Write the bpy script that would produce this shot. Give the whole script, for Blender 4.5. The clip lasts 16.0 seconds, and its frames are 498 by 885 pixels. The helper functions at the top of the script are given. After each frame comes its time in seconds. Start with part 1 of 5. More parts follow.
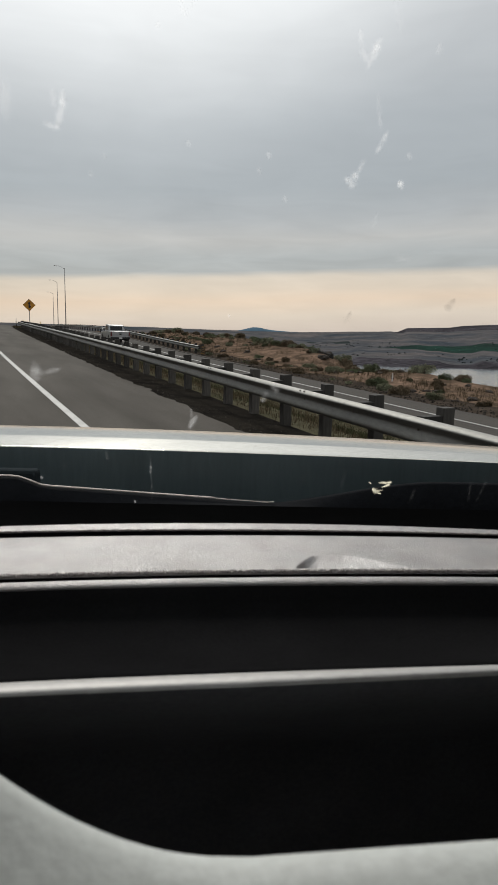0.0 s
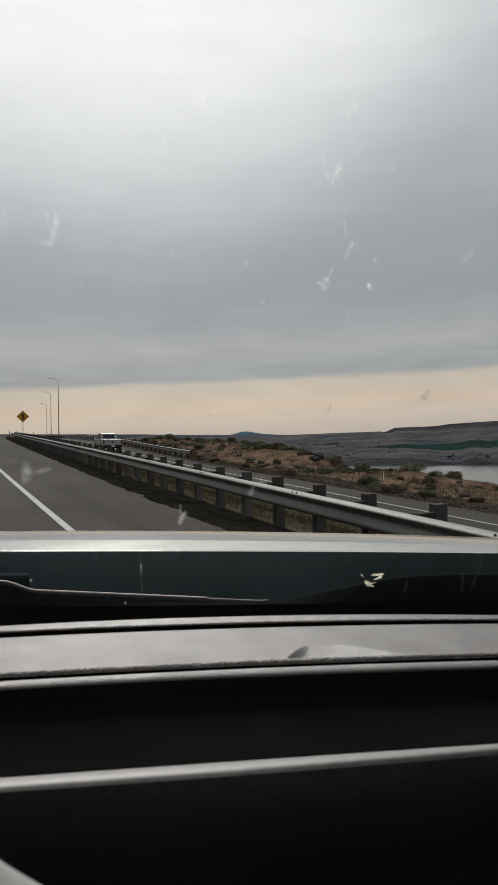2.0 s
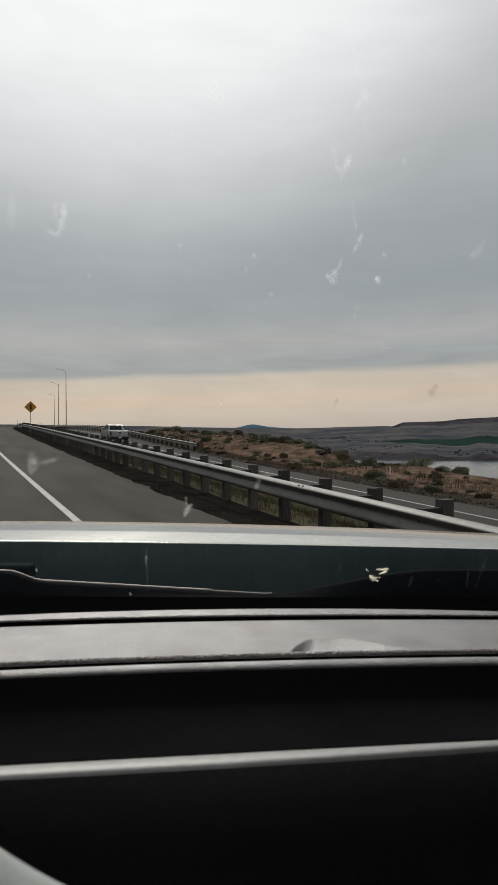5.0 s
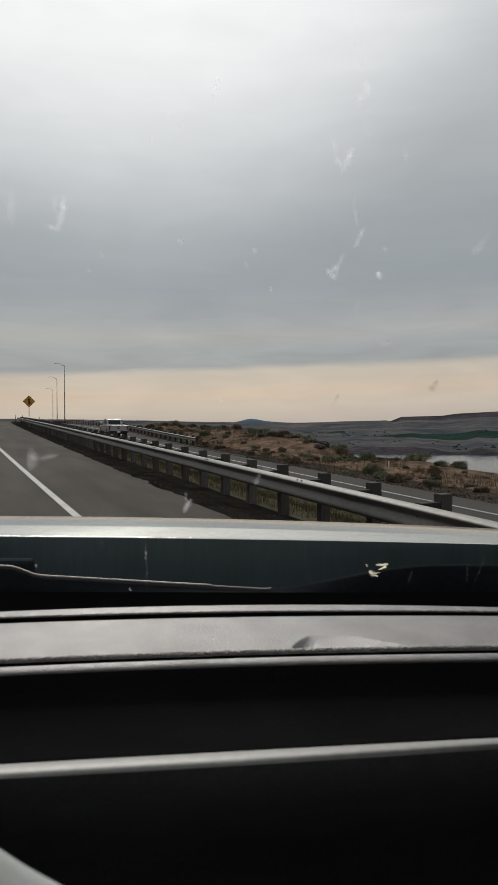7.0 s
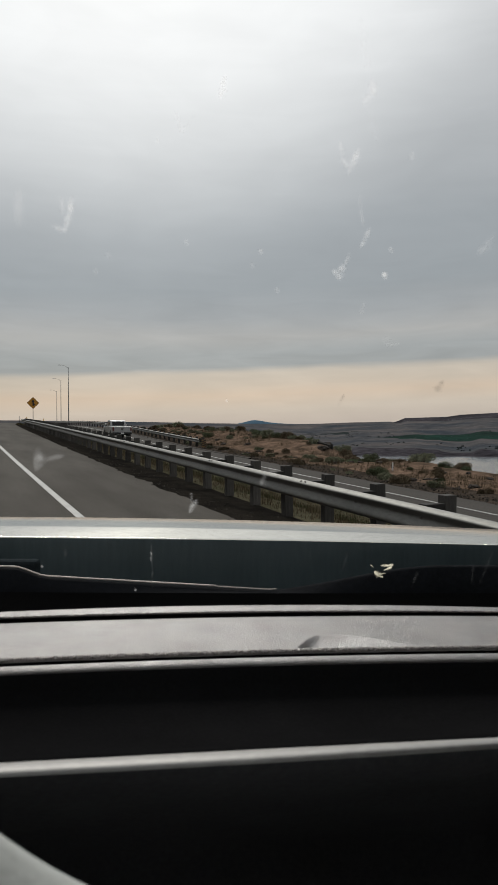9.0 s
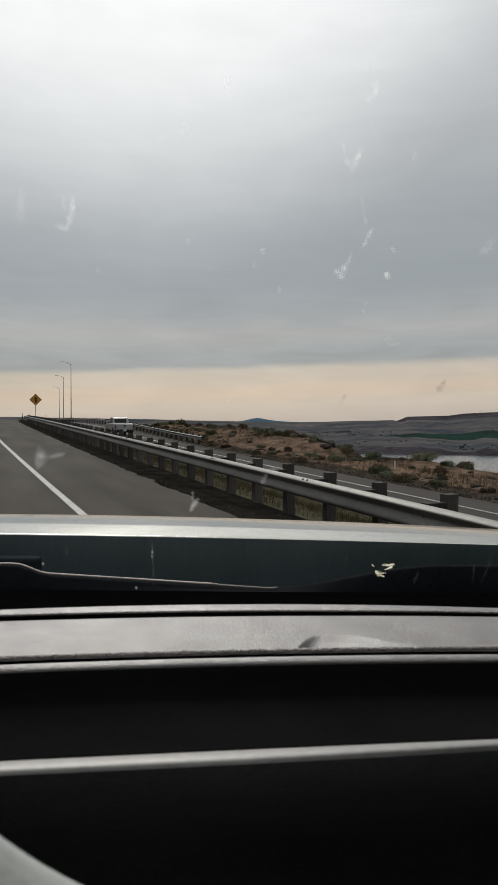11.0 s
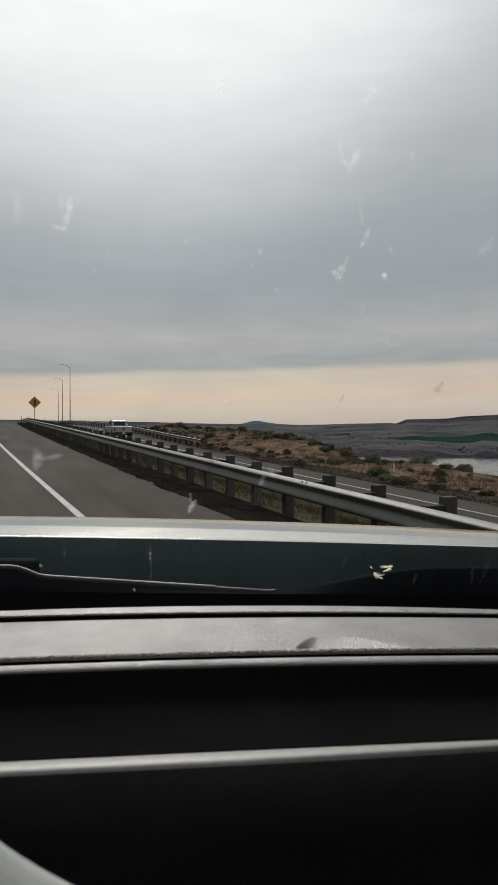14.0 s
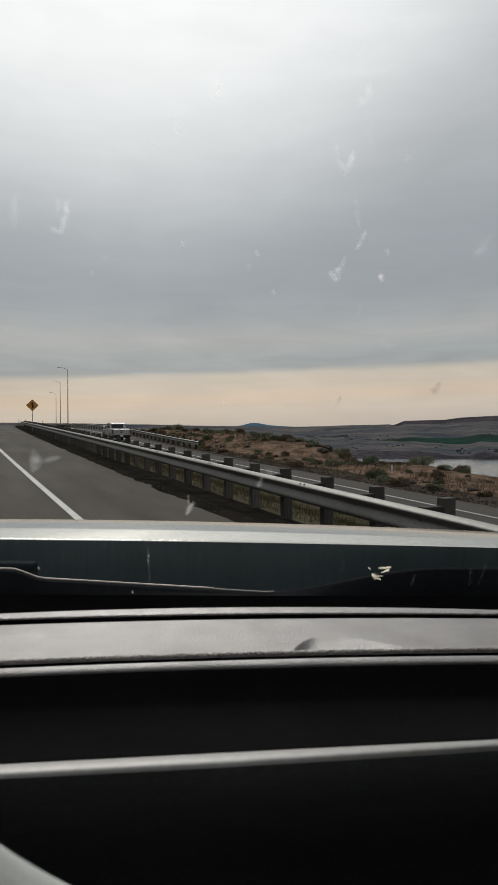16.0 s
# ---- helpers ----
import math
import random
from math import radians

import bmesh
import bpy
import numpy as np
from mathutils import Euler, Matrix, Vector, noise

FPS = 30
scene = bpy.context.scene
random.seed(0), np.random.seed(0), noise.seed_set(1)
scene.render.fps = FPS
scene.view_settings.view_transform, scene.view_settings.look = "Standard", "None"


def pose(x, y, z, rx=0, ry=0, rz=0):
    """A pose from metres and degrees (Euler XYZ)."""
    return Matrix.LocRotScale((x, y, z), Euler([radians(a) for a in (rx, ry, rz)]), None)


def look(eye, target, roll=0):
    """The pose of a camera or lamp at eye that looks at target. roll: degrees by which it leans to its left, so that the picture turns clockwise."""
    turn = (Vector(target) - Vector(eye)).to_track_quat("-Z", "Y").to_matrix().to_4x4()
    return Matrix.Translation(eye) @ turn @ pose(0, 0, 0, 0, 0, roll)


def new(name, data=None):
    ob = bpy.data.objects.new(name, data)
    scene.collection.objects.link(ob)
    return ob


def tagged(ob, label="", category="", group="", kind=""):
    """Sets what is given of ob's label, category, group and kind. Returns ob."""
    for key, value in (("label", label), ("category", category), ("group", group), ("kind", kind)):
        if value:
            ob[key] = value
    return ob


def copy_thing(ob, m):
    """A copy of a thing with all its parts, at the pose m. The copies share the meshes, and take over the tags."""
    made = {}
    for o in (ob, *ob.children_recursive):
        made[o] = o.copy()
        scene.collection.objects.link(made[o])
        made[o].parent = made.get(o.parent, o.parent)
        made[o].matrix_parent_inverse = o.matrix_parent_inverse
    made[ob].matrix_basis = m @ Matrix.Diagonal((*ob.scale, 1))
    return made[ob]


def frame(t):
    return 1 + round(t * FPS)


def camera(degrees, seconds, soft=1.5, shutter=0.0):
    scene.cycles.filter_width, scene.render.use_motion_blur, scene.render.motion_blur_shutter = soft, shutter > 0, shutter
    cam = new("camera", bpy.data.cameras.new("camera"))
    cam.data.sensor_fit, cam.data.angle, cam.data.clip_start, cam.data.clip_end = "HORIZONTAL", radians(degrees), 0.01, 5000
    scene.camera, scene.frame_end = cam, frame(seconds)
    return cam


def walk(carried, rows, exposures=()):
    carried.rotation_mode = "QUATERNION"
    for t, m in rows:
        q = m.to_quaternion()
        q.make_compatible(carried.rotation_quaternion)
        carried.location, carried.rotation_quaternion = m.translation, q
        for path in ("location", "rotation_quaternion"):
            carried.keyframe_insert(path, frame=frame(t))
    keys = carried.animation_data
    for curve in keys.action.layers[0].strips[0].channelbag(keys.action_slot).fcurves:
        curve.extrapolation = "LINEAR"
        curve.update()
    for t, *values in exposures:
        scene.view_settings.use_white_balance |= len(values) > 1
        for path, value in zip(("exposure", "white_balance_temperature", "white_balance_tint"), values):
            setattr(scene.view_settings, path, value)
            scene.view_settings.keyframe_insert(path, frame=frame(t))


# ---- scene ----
# Inside a car on a climbing highway beside a guardrail, above a wide river. The car stands still
# on its lane: the eye stays at its seat and only turns and sways a little.
LENS = 42.0
EYE = Vector((0.0, 0.0, 1.95))
CABIN = 0.72          # size of the cabin about the eye
YAW = 24.1            # the eye looks this far to the right of the road's direction
cam = camera(LENS, 16.0, soft=1.6)
cam.data.dof.use_dof = True
cam.data.dof.focus_distance = 40.0
cam.data.dof.aperture_fstop = 47.0

# seconds; sway to the right, forward, up in metres; heading, pitch and lean in degrees
WALK = [
    (0.0, 0.0031, 0.0144, 0.0104, 24.29, -9.81, 1.14),
    (0.5, 0.0027, 0.0093, 0.0040, 24.75, -5.97, -0.40),
    (1.0, 0.0035, -0.0054, -0.0011, 24.86, -0.91, -0.36),
    (1.5, 0.0021, -0.0054, 0.0008, 24.91, -0.99, -0.67),
    (2.0, 0.0023, -0.0029, -0.0006, 24.90, -0.71, -0.61),
    (2.5, 0.0037, -0.0070, -0.0006, 24.41, -0.62, 0.04),
    (3.0, 0.0021, -0.0037, -0.0002, 24.47, -0.96, -0.41),
    (5.5, 0.0035, -0.0016, -0.0006, 24.28, -1.66, 0.15),
    (6.0, 0.0006, 0.0015, 0.0009, 24.23, -2.05, 0.08),
    (6.5, 0.0019, 0.0011, 0.0007, 24.22, -1.86, -0.12),
    (7.0, 0.0027, 0.0002, 0.0010, 24.42, -1.82, 0.06),
    (7.5, 0.0035, 0.0001, 0.0008, 24.51, -2.25, 0.10),
    (8.0, 0.0024, -0.0006, -0.0004, 24.24, -1.82, 0.02),
    (8.5, 0.0001, 0.0007, 0.0008, 24.56, -2.01, 0.03),
    (9.0, 0.0000, 0.0000, 0.0000, 24.10, -1.70, -0.00),
    (11.5, 0.0011, -0.0007, 0.0020, 23.77, -1.90, 0.45),
    (12.0, 0.0012, -0.0015, 0.0022, 23.39, -1.86, 0.56),
    (12.5, -0.0001, 0.0013, -0.0003, 23.70, -2.28, 0.50),
    (13.0, 0.0017, 0.0020, -0.0002, 23.69, -1.87, 0.51),
    (13.5, 0.0018, 0.0013, -0.0011, 24.00, -1.74, 0.34),
    (14.0, 0.0027, 0.0001, -0.0004, 23.99, -1.65, 0.30),
    (14.5, 0.0025, -0.0025, -0.0000, 23.79, -1.53, 0.27),
    (15.0, 0.0021, -0.0000, 0.0004, 23.84, -1.49, 0.41),
    (15.5, 0.0024, -0.0011, -0.0006, 23.82, -1.25, 0.36),
    (16.0, 0.0029, -0.0007, -0.0009, 24.16, -1.47, 0.07),
]


def eye_pose(dx, dy, dz, yaw, pitch, lean):
    eye = EYE + CABIN * Vector((dx, dy, dz))
    a, b = radians(yaw), radians(pitch)
    way = Vector((math.sin(a) * math.cos(b), math.cos(a) * math.cos(b), math.sin(b)))
    return look(eye, eye + way * 10, lean)


walk(cam, [(r[0], eye_pose(*r[1:])) for r in WALK],
     exposures=[(0.0, 0.26), (0.5, 0.34), (1.0, -0.01), (2.0, -0.10), (3.0, -0.10), (5.5, -0.07), (6.5, -0.06), (7.5, -0.11), (9.0, -0.03), (14.0, -0.05), (16.0, -0.05)])

# ------------------------------------------------------------------ sky and sun
SUN_AZ, SUN_EL = 12.0, 44.0      # to the right of the road's direction, above the horizon


def build_sky():
    world = bpy.data.worlds.new("overcast_sky")
    scene.world = world
    world.use_nodes = True
    nt = world.node_tree
    nt.nodes.clear()
    N, L = nt.nodes.new, nt.links.new
    out, bg = N("ShaderNodeOutputWorld"), N("ShaderNodeBackground")
    L(bg.outputs[0], out.inputs[0])
    sky = N("ShaderNodeTexSky")
    sky.sky_type, sky.sun_disc = "NISHITA", False
    sky.sun_elevation, sky.sun_rotation = radians(SUN_EL), radians(SUN_AZ)
    dim = N("ShaderNodeVectorMath")
    dim.operation = "SCALE"
    dim.inputs["Scale"].default_value = 0.1
    L(sky.outputs[0], dim.inputs[0])
    co = N("ShaderNodeTexCoord")
    sep = N("ShaderNodeSeparateXYZ")
    L(co.outputs["Generated"], sep.inputs[0])
    # long flat streaks of cloud, stretched along the horizon
    mp = N("ShaderNodeMapping")
    mp.inputs["Scale"].default_value = (1.6, 1.6, 11.0)
    L(co.outputs["Generated"], mp.inputs[0])
    no = N("ShaderNodeTexNoise")
    no.inputs["Scale"].default_value, no.inputs["Detail"].default_value = 1.7, 5.0
    no.inputs["Roughness"].default_value = 0.5
    L(mp.outputs[0], no.inputs["Vector"])
    wob = N("ShaderNodeMath")
    wob.operation = "MULTIPLY_ADD"
    wob.inputs[1].default_value, wob.inputs[2].default_value = 0.055, -0.0275
    L(no.outputs["Fac"], wob.inputs[0])
    # the wobble fades to nothing at the horizon
    fade = N("ShaderNodeMapRange")
    fade.inputs["From Min"].default_value, fade.inputs["From Max"].default_value = 0.05, 0.2
    fade.inputs["To Min"].default_value = 0.25
    # the deck's edge lies a little askew
    side = N("ShaderNodeVectorMath")
    side.operation = "DOT_PRODUCT"
    side.inputs[1].default_value = (math.cos(radians(YAW)), -math.sin(radians(YAW)), 0)
    L(co.outputs["Generated"], side.inputs[0])
    tip = N("ShaderNodeMath")
    tip.operation = "MULTIPLY_ADD"
    tip.inputs[1].default_value = -0.034
    L(side.outputs["Value"], tip.inputs[0]), L(sep.outputs["Z"], tip.inputs[2])
    L(sep.outputs["Z"], fade.inputs["Value"])
    mul = N("ShaderNodeMath")
    mul.operation = "MULTIPLY"
    L(wob.outputs[0], mul.inputs[0]), L(fade.outputs[0], mul.inputs[1])
    add = N("ShaderNodeMath")
    L(tip.outputs[0], add.inputs[0]), L(mul.outputs[0], add.inputs[1])
    ramp = N("ShaderNodeValToRGB")
    L(add.outputs[0], ramp.inputs[0])
    stops = [(0.0, (0.53, 0.46, 0.41)), (0.022, (0.60, 0.52, 0.445)), (0.044, (0.67, 0.53, 0.415)), (0.058, (0.62, 0.52, 0.425)), (0.076, (0.605, 0.525, 0.44)),
             (0.085, (0.36, 0.368, 0.368)), (0.105, (0.365, 0.375, 0.375)), (0.132, (0.445, 0.434, 0.418)), (0.165, (0.375, 0.385, 0.39)), (0.2, (0.345, 0.366, 0.378)),
             (0.27, (0.362, 0.382, 0.394)), (0.37, (0.46, 0.474, 0.482)), (0.5, (0.655, 0.664, 0.67)), (0.8, (0.74, 0.748, 0.75))]
    el = ramp.color_ramp.elements
    el[0].position, el[1].position = stops[0][0], stops[-1][0]
    el[0].color, el[1].color = (*stops[0][1], 1), (*stops[-1][1], 1)
    for p, c in stops[1:-1]:
        el.new(p).color = (*c, 1)
    # the veiled sun brightens the cloud about it
    a, b = radians(SUN_AZ), radians(SUN_EL)
    dot = N("ShaderNodeVectorMath")
    dot.operation = "DOT_PRODUCT"
    dot.inputs[1].default_value = (math.sin(a) * math.cos(b), math.cos(a) * math.cos(b), math.sin(b))
    L(co.outputs["Generated"], dot.inputs[0])
    glow = N("ShaderNodeMapRange")
    glow.interpolation_type = "SMOOTHERSTEP"
    glow.inputs["From Min"].default_value, glow.inputs["From Max"].default_value = 0.815, 1.0
    glow.inputs["To Max"].default_value = 0.36
    L(dot.outputs["Value"], glow.inputs["Value"])
    lit = N("ShaderNodeMix")
    lit.data_type, lit.blend_type, lit.clamp_factor = "RGBA", "ADD", True
    lit.inputs["B"].default_value = (1.0, 0.99, 0.97, 1)
    L(glow.outputs[0], lit.inputs["Factor"]), L(ramp.outputs[0], lit.inputs["A"])
    # soft light and dark streaks in the deck
    mp2 = N("ShaderNodeMapping")
    mp2.inputs["Scale"].default_value = (1.7, 1.7, 6.0)
    L(co.outputs["Generated"], mp2.inputs[0])
    no2 = N("ShaderNodeTexNoise")
    no2.inputs["Scale"].default_value, no2.inputs["Detail"].default_value, no2.inputs["Distortion"].default_value = 1.6, 2.0, 0.5
    L(mp2.outputs[0], no2.inputs["Vector"])
    str2 = N("ShaderNodeMapRange")
    str2.inputs["From Min"].default_value, str2.inputs["From Max"].default_value = 0.3, 0.7
    str2.inputs["To Min"].default_value, str2.inputs["To Max"].default_value = 0.958, 1.038
    L(no2.outputs["Fac"], str2.inputs["Value"])
    deck = N("ShaderNodeVectorMath")
    deck.operation = "SCALE"
    L(lit.outputs["Result"], deck.inputs[0]), L(str2.outputs[0], deck.inputs["Scale"])
    # small ragged patches within the streaks
    mp3 = N("ShaderNodeMapping")
    mp3.inputs["Scale"].default_value = (3.0, 3.0, 6.5)
    L(co.outputs["Generated"], mp3.inputs[0])
    no3 = N("ShaderNodeTexNoise")
    no3.inputs["Scale"].default_value, no3.inputs["Detail"].default_value, no3.inputs["Distortion"].default_value = 2.4, 5.0, 0.6
    L(mp3.outputs[0], no3.inputs["Vector"])
    str3 = N("ShaderNodeMapRange")
    str3.inputs["From Min"].default_value, str3.inputs["From Max"].default_value = 0.3, 0.7
    str3.inputs["To Min"].default_value, str3.inputs["To Max"].default_value = 0.97, 1.03
    L(no3.outputs["Fac"], str3.inputs["Value"])
    deck3 = N("ShaderNodeVectorMath")
    deck3.operation = "SCALE"
    L(deck.outputs[0], deck3.inputs[0]), L(str3.outputs[0], deck3.inputs["Scale"])
    deck = deck3
    mp4 = N("ShaderNodeMapping")
    mp4.inputs["Scale"].default_value = (5.0, 5.0, 34.0)
    mp4.inputs["Rotation"].default_value = (radians(1.5), radians(-1.0), 0)
    L(co.outputs["Generated"], mp4.inputs[0])
    no4 = N("ShaderNodeTexNoise")
    no4.inputs["Scale"].default_value, no4.inputs["Detail"].default_value, no4.inputs["Roughness"].default_value, no4.inputs["Distortion"].default_value = 1.5, 4.0, 0.5, 0.8
    L(mp4.outputs[0], no4.inputs["Vector"])
    band = N("ShaderNodeValToRGB")
    L(tip.outputs[0], band.inputs[0])
    for k, (p, v) in enumerate(((0.03, 0.4), (0.07, 0.5), (0.09, 1.0), (0.13, 0.6), (0.25, 0.15))):
        e = band.color_ramp.elements[0] if k == 0 else band.color_ramp.elements[1] if k == 1 else band.color_ramp.elements.new(p)
        e.position, e.color = p, (v, v, v, 1)
    str4 = N("ShaderNodeMapRange")
    str4.inputs["From Min"].default_value, str4.inputs["From Max"].default_value = 0.3, 0.7
    str4.inputs["To Min"].default_value, str4.inputs["To Max"].default_value = -0.085, 0.085
    L(no4.outputs["Fac"], str4.inputs["Value"])
    wisp = N("ShaderNodeMath")
    wisp.operation = "MULTIPLY_ADD"
    wisp.inputs[2].default_value = 1.0
    L(str4.outputs[0], wisp.inputs[0]), L(band.outputs[0], wisp.inputs[1])
    deck4 = N("ShaderNodeVectorMath")
    deck4.operation = "SCALE"
    L(deck.outputs[0], deck4.inputs[0]), L(wisp.outputs[0], deck4.inputs["Scale"])
    deck = deck4
    cover = N("ShaderNodeMix")
    cover.data_type = "RGBA"
    cover.inputs["Factor"].default_value = 0.93
    L(dim.outputs[0], cover.inputs["A"]), L(deck.outputs[0], cover.inputs["B"])
    L(cover.outputs["Result"], bg.inputs[0])
    bg.inputs[1].default_value = 1.0


build_sky()
sun = new("sun", bpy.data.lights.new("sun", "SUN"))
sun.data.energy, sun.data.angle, sun.data.color = 1.3, radians(14), (1.0, 0.95, 0.88)
sun.matrix_world = look((0, 0, 0), (-math.sin(radians(SUN_AZ)) * math.cos(radians(SUN_EL)),
                                    -math.cos(radians(SUN_AZ)) * math.cos(radians(SUN_EL)), -math.sin(radians(SUN_EL))))


# ------------------------------------------------------------------ materials
def material(name, base, rough=0.6, metal=0.0, var=0.25, size=4.0, fine=60.0, bump=0.1, dark=None, per="",
             coat=0.0, spec=0.5, streak=(1, 1, 1), wear=0.5, depth=0.004, coat_rough=0.03):
    """A surface with two scales of variation, in metres of the thing's own space, and fine relief."""
    m = bpy.data.materials.new(name)
    m.use_nodes = True
    nt = m.node_tree
    N, L = nt.nodes.new, nt.links.new
    bs = nt.nodes["Principled BSDF"]
    bs.inputs["Metallic"].default_value = metal
    bs.inputs["Coat Weight"].default_value = coat
    bs.inputs["Coat Roughness"].default_value = coat_rough
    bs.inputs["Specular IOR Level"].default_value = spec
    co = N("ShaderNodeTexCoord")
    mp = N("ShaderNodeMapping")
    mp.inputs["Scale"].default_value = streak
    L(co.outputs["Object"], mp.inputs[0])
    big, small = N("ShaderNodeTexNoise"), N("ShaderNodeTexNoise")
    big.inputs["Scale"].default_value, big.inputs["Detail"].default_value = size, 4
    small.inputs["Scale"].default_value, small.inputs["Detail"].default_value = fine, 3
    L(mp.outputs[0], big.inputs["Vector"]), L(mp.outputs[0], small.inputs["Vector"])
    base = Vector(base)
    dark = Vector(dark) if dark else base * (1 - var)
    ramp = N("ShaderNodeValToRGB")
    ramp.color_ramp.elements[0].position, ramp.color_ramp.elements[1].position = wear - 0.17, wear + 0.17
    ramp.color_ramp.elements[0].color = (*dark, 1)
    ramp.color_ramp.elements[1].color = (*base, 1)
    L(big.outputs["Fac"], ramp.inputs[0])
    grain = N("ShaderNodeMapRange")
    grain.inputs["From Min"].default_value, grain.inputs["From Max"].default_value = 0.3, 0.7
    grain.inputs["To Min"].default_value, grain.inputs["To Max"].default_value = 1 - var * 0.6, 1 + var * 0.6
    L(small.outputs["Fac"], grain.inputs["Value"])
    hue = N("ShaderNodeHueSaturation")
    L(ramp.outputs[0], hue.inputs["Color"])
    value = grain.outputs[0]
    if per:
        src = N("ShaderNodeNewGeometry") if per == "island" else N("ShaderNodeObjectInfo")
        rnd = N("ShaderNodeMapRange")
        rnd.inputs["To Min"].default_value, rnd.inputs["To Max"].default_value = 1 - var, 1 + var
        L(src.outputs["Random Per Island" if per == "island" else "Random"], rnd.inputs["Value"])
        both = N("ShaderNodeMath")
        both.operation = "MULTIPLY"
        L(rnd.outputs[0], both.inputs[0]), L(value, both.inputs[1])
        value = both.outputs[0]
    L(value, hue.inputs["Value"])
    L(hue.outputs[0], bs.inputs["Base Color"])
    rr = N("ShaderNodeMapRange")
    rr.inputs["To Min"].default_value, rr.inputs["To Max"].default_value = max(rough - 0.1, 0.02), min(rough + 0.1, 1)
    L(big.outputs["Fac"], rr.inputs["Value"]), L(rr.outputs[0], bs.inputs["Roughness"])
    if bump:
        bp = N("ShaderNodeBump")
        bp.inputs["Strength"].default_value, bp.inputs["Distance"].default_value = bump, depth
        L(small.outputs["Fac"], bp.inputs["Height"]), L(bp.outputs[0], bs.inputs["Normal"]), L(bp.outputs[0], bs.inputs["Coat Normal"])
    return m


M_asphalt = material("asphalt", (0.087, 0.079, 0.069), 0.9, size=0.9, fine=90, var=0.35, bump=0.5, dark=(0.045, 0.039, 0.032), streak=(1, 0.16, 1), spec=0.12, wear=0.46)
M_asphalt_ramp = material("asphalt_ramp", (0.066, 0.060, 0.054), 0.9, size=0.5, fine=80, var=0.3, bump=0.4, dark=(0.043, 0.039, 0.035), streak=(1, 0.12, 1), spec=0.12)
M_paint_line = material("road_paint", (0.42, 0.42, 0.40), 0.6, var=0.25, size=3, fine=50, bump=0.2, dark=(0.27, 0.27, 0.26), wear=0.42)
M_soil = material("dry_soil", (0.185, 0.125, 0.091), 0.95, var=0.6, size=1.1, fine=6, bump=1.0, dark=(0.068, 0.05, 0.036), depth=0.06, spec=0.0)
M_median = material("weedy_soil", (0.085, 0.078, 0.053), 0.95, var=0.5, size=1.2, fine=12, bump=0.9, dark=(0.055, 0.052, 0.033), depth=0.05, spec=0.0)
M_hinge = material("hinge_paint", (0.027, 0.034, 0.038), 0.9, var=0.3, size=8, fine=150, bump=0.1, spec=0.03)
M_stone = material("loose_stone", (0.055, 0.048, 0.041), 0.95, var=0.6, size=2, fine=20, bump=0.4, per="island", spec=0.05)
M_gravel = material("dark_gravel", (0.07, 0.056, 0.045), 0.95, var=0.55, size=1.0, fine=12, bump=1.0, dark=(0.035, 0.028, 0.023), depth=0.06, spec=0.0)
# dark verge soil, with the shadow under the guardrail painted into its colour
M_verge_shade = material("verge_soil_and_shade", (0.026, 0.023, 0.019), 0.95, var=0.5, size=1.5, fine=25, bump=0.8, dark=(0.012, 0.011, 0.010), depth=0.03, spec=0.0)
M_galv = material("galvanised_steel", (0.205, 0.205, 0.192), 0.55, 0.6, var=0.24, size=2.0, fine=30, bump=0.06, dark=(0.15, 0.15, 0.14), streak=(1, 0.3, 1), spec=0.3)
M_post = material("weathered_post", (0.066, 0.061, 0.055), 0.9, var=0.45, size=6, fine=40, bump=0.6, per="object", streak=(1, 1, 0.15))
M_block = material("tarred_block", (0.022, 0.020, 0.018), 0.85, var=0.4, size=6, fine=40, bump=0.6, per="object")
M_bolt = material("bolt_steel", (0.12, 0.11, 0.10), 0.6, 0.5, var=0.2)
M_pole = material("pole_steel", (0.22, 0.22, 0.22), 0.55, 0.6, var=0.15, size=1, fine=20, bump=0.05)
M_sign = material("sign_yellow", (0.50, 0.22, 0.015), 0.5, var=0.12, size=2, fine=40, bump=0.03)
M_faded = material("faded_sign_yellow", (0.24, 0.13, 0.035), 0.6, var=0.3, size=3, fine=40, bump=0.03)
M_black = material("sign_black", (0.012, 0.012, 0.012), 0.5, var=0.2)
M_white_truck = material("white_truck_paint", (0.3, 0.305, 0.31), 0.35, var=0.1, size=2, fine=30, bump=0.0, coat=0.2)
M_glass_dark = material("tinted_glass", (0.010, 0.012, 0.013), 0.25, var=0.1, bump=0.0, spec=0.25)
M_rubber = material("rubber", (0.02, 0.02, 0.02), 0.85, var=0.2)
M_chrome = material("chrome", (0.55, 0.55, 0.55), 0.2, 1.0, var=0.08, bump=0.0)
M_red_lens = material("red_lens", (0.11, 0.014, 0.012), 0.3, var=0.1, bump=0.0)
M_water = material("river_water", (0.175, 0.19, 0.20), 0.16, var=0.2, size=0.02, fine=0.5, bump=0.35, streak=(1, 2.2, 1), depth=0.4)
M_grass_dry = material("dry_grass", (0.145, 0.112, 0.072), 0.9, var=0.5, per="island", bump=0.0, spec=0.0)
M_grass_green = material("green_weeds", (0.076, 0.078, 0.04), 0.9, var=0.5, per="island", bump=0.0, spec=0.0)
M_sage = material("sagebrush", (0.225, 0.232, 0.158), 0.9, var=0.45, per="island", bump=0.0, spec=0.0)
M_dry_bush = material("dry_bush", (0.17, 0.135, 0.092), 0.9, var=0.5, per="island", bump=0.0, spec=0.0)
M_weed_bush = material("green_bush", (0.15, 0.172, 0.105), 0.9, var=0.45, per="island", bump=0.0, spec=0.0)
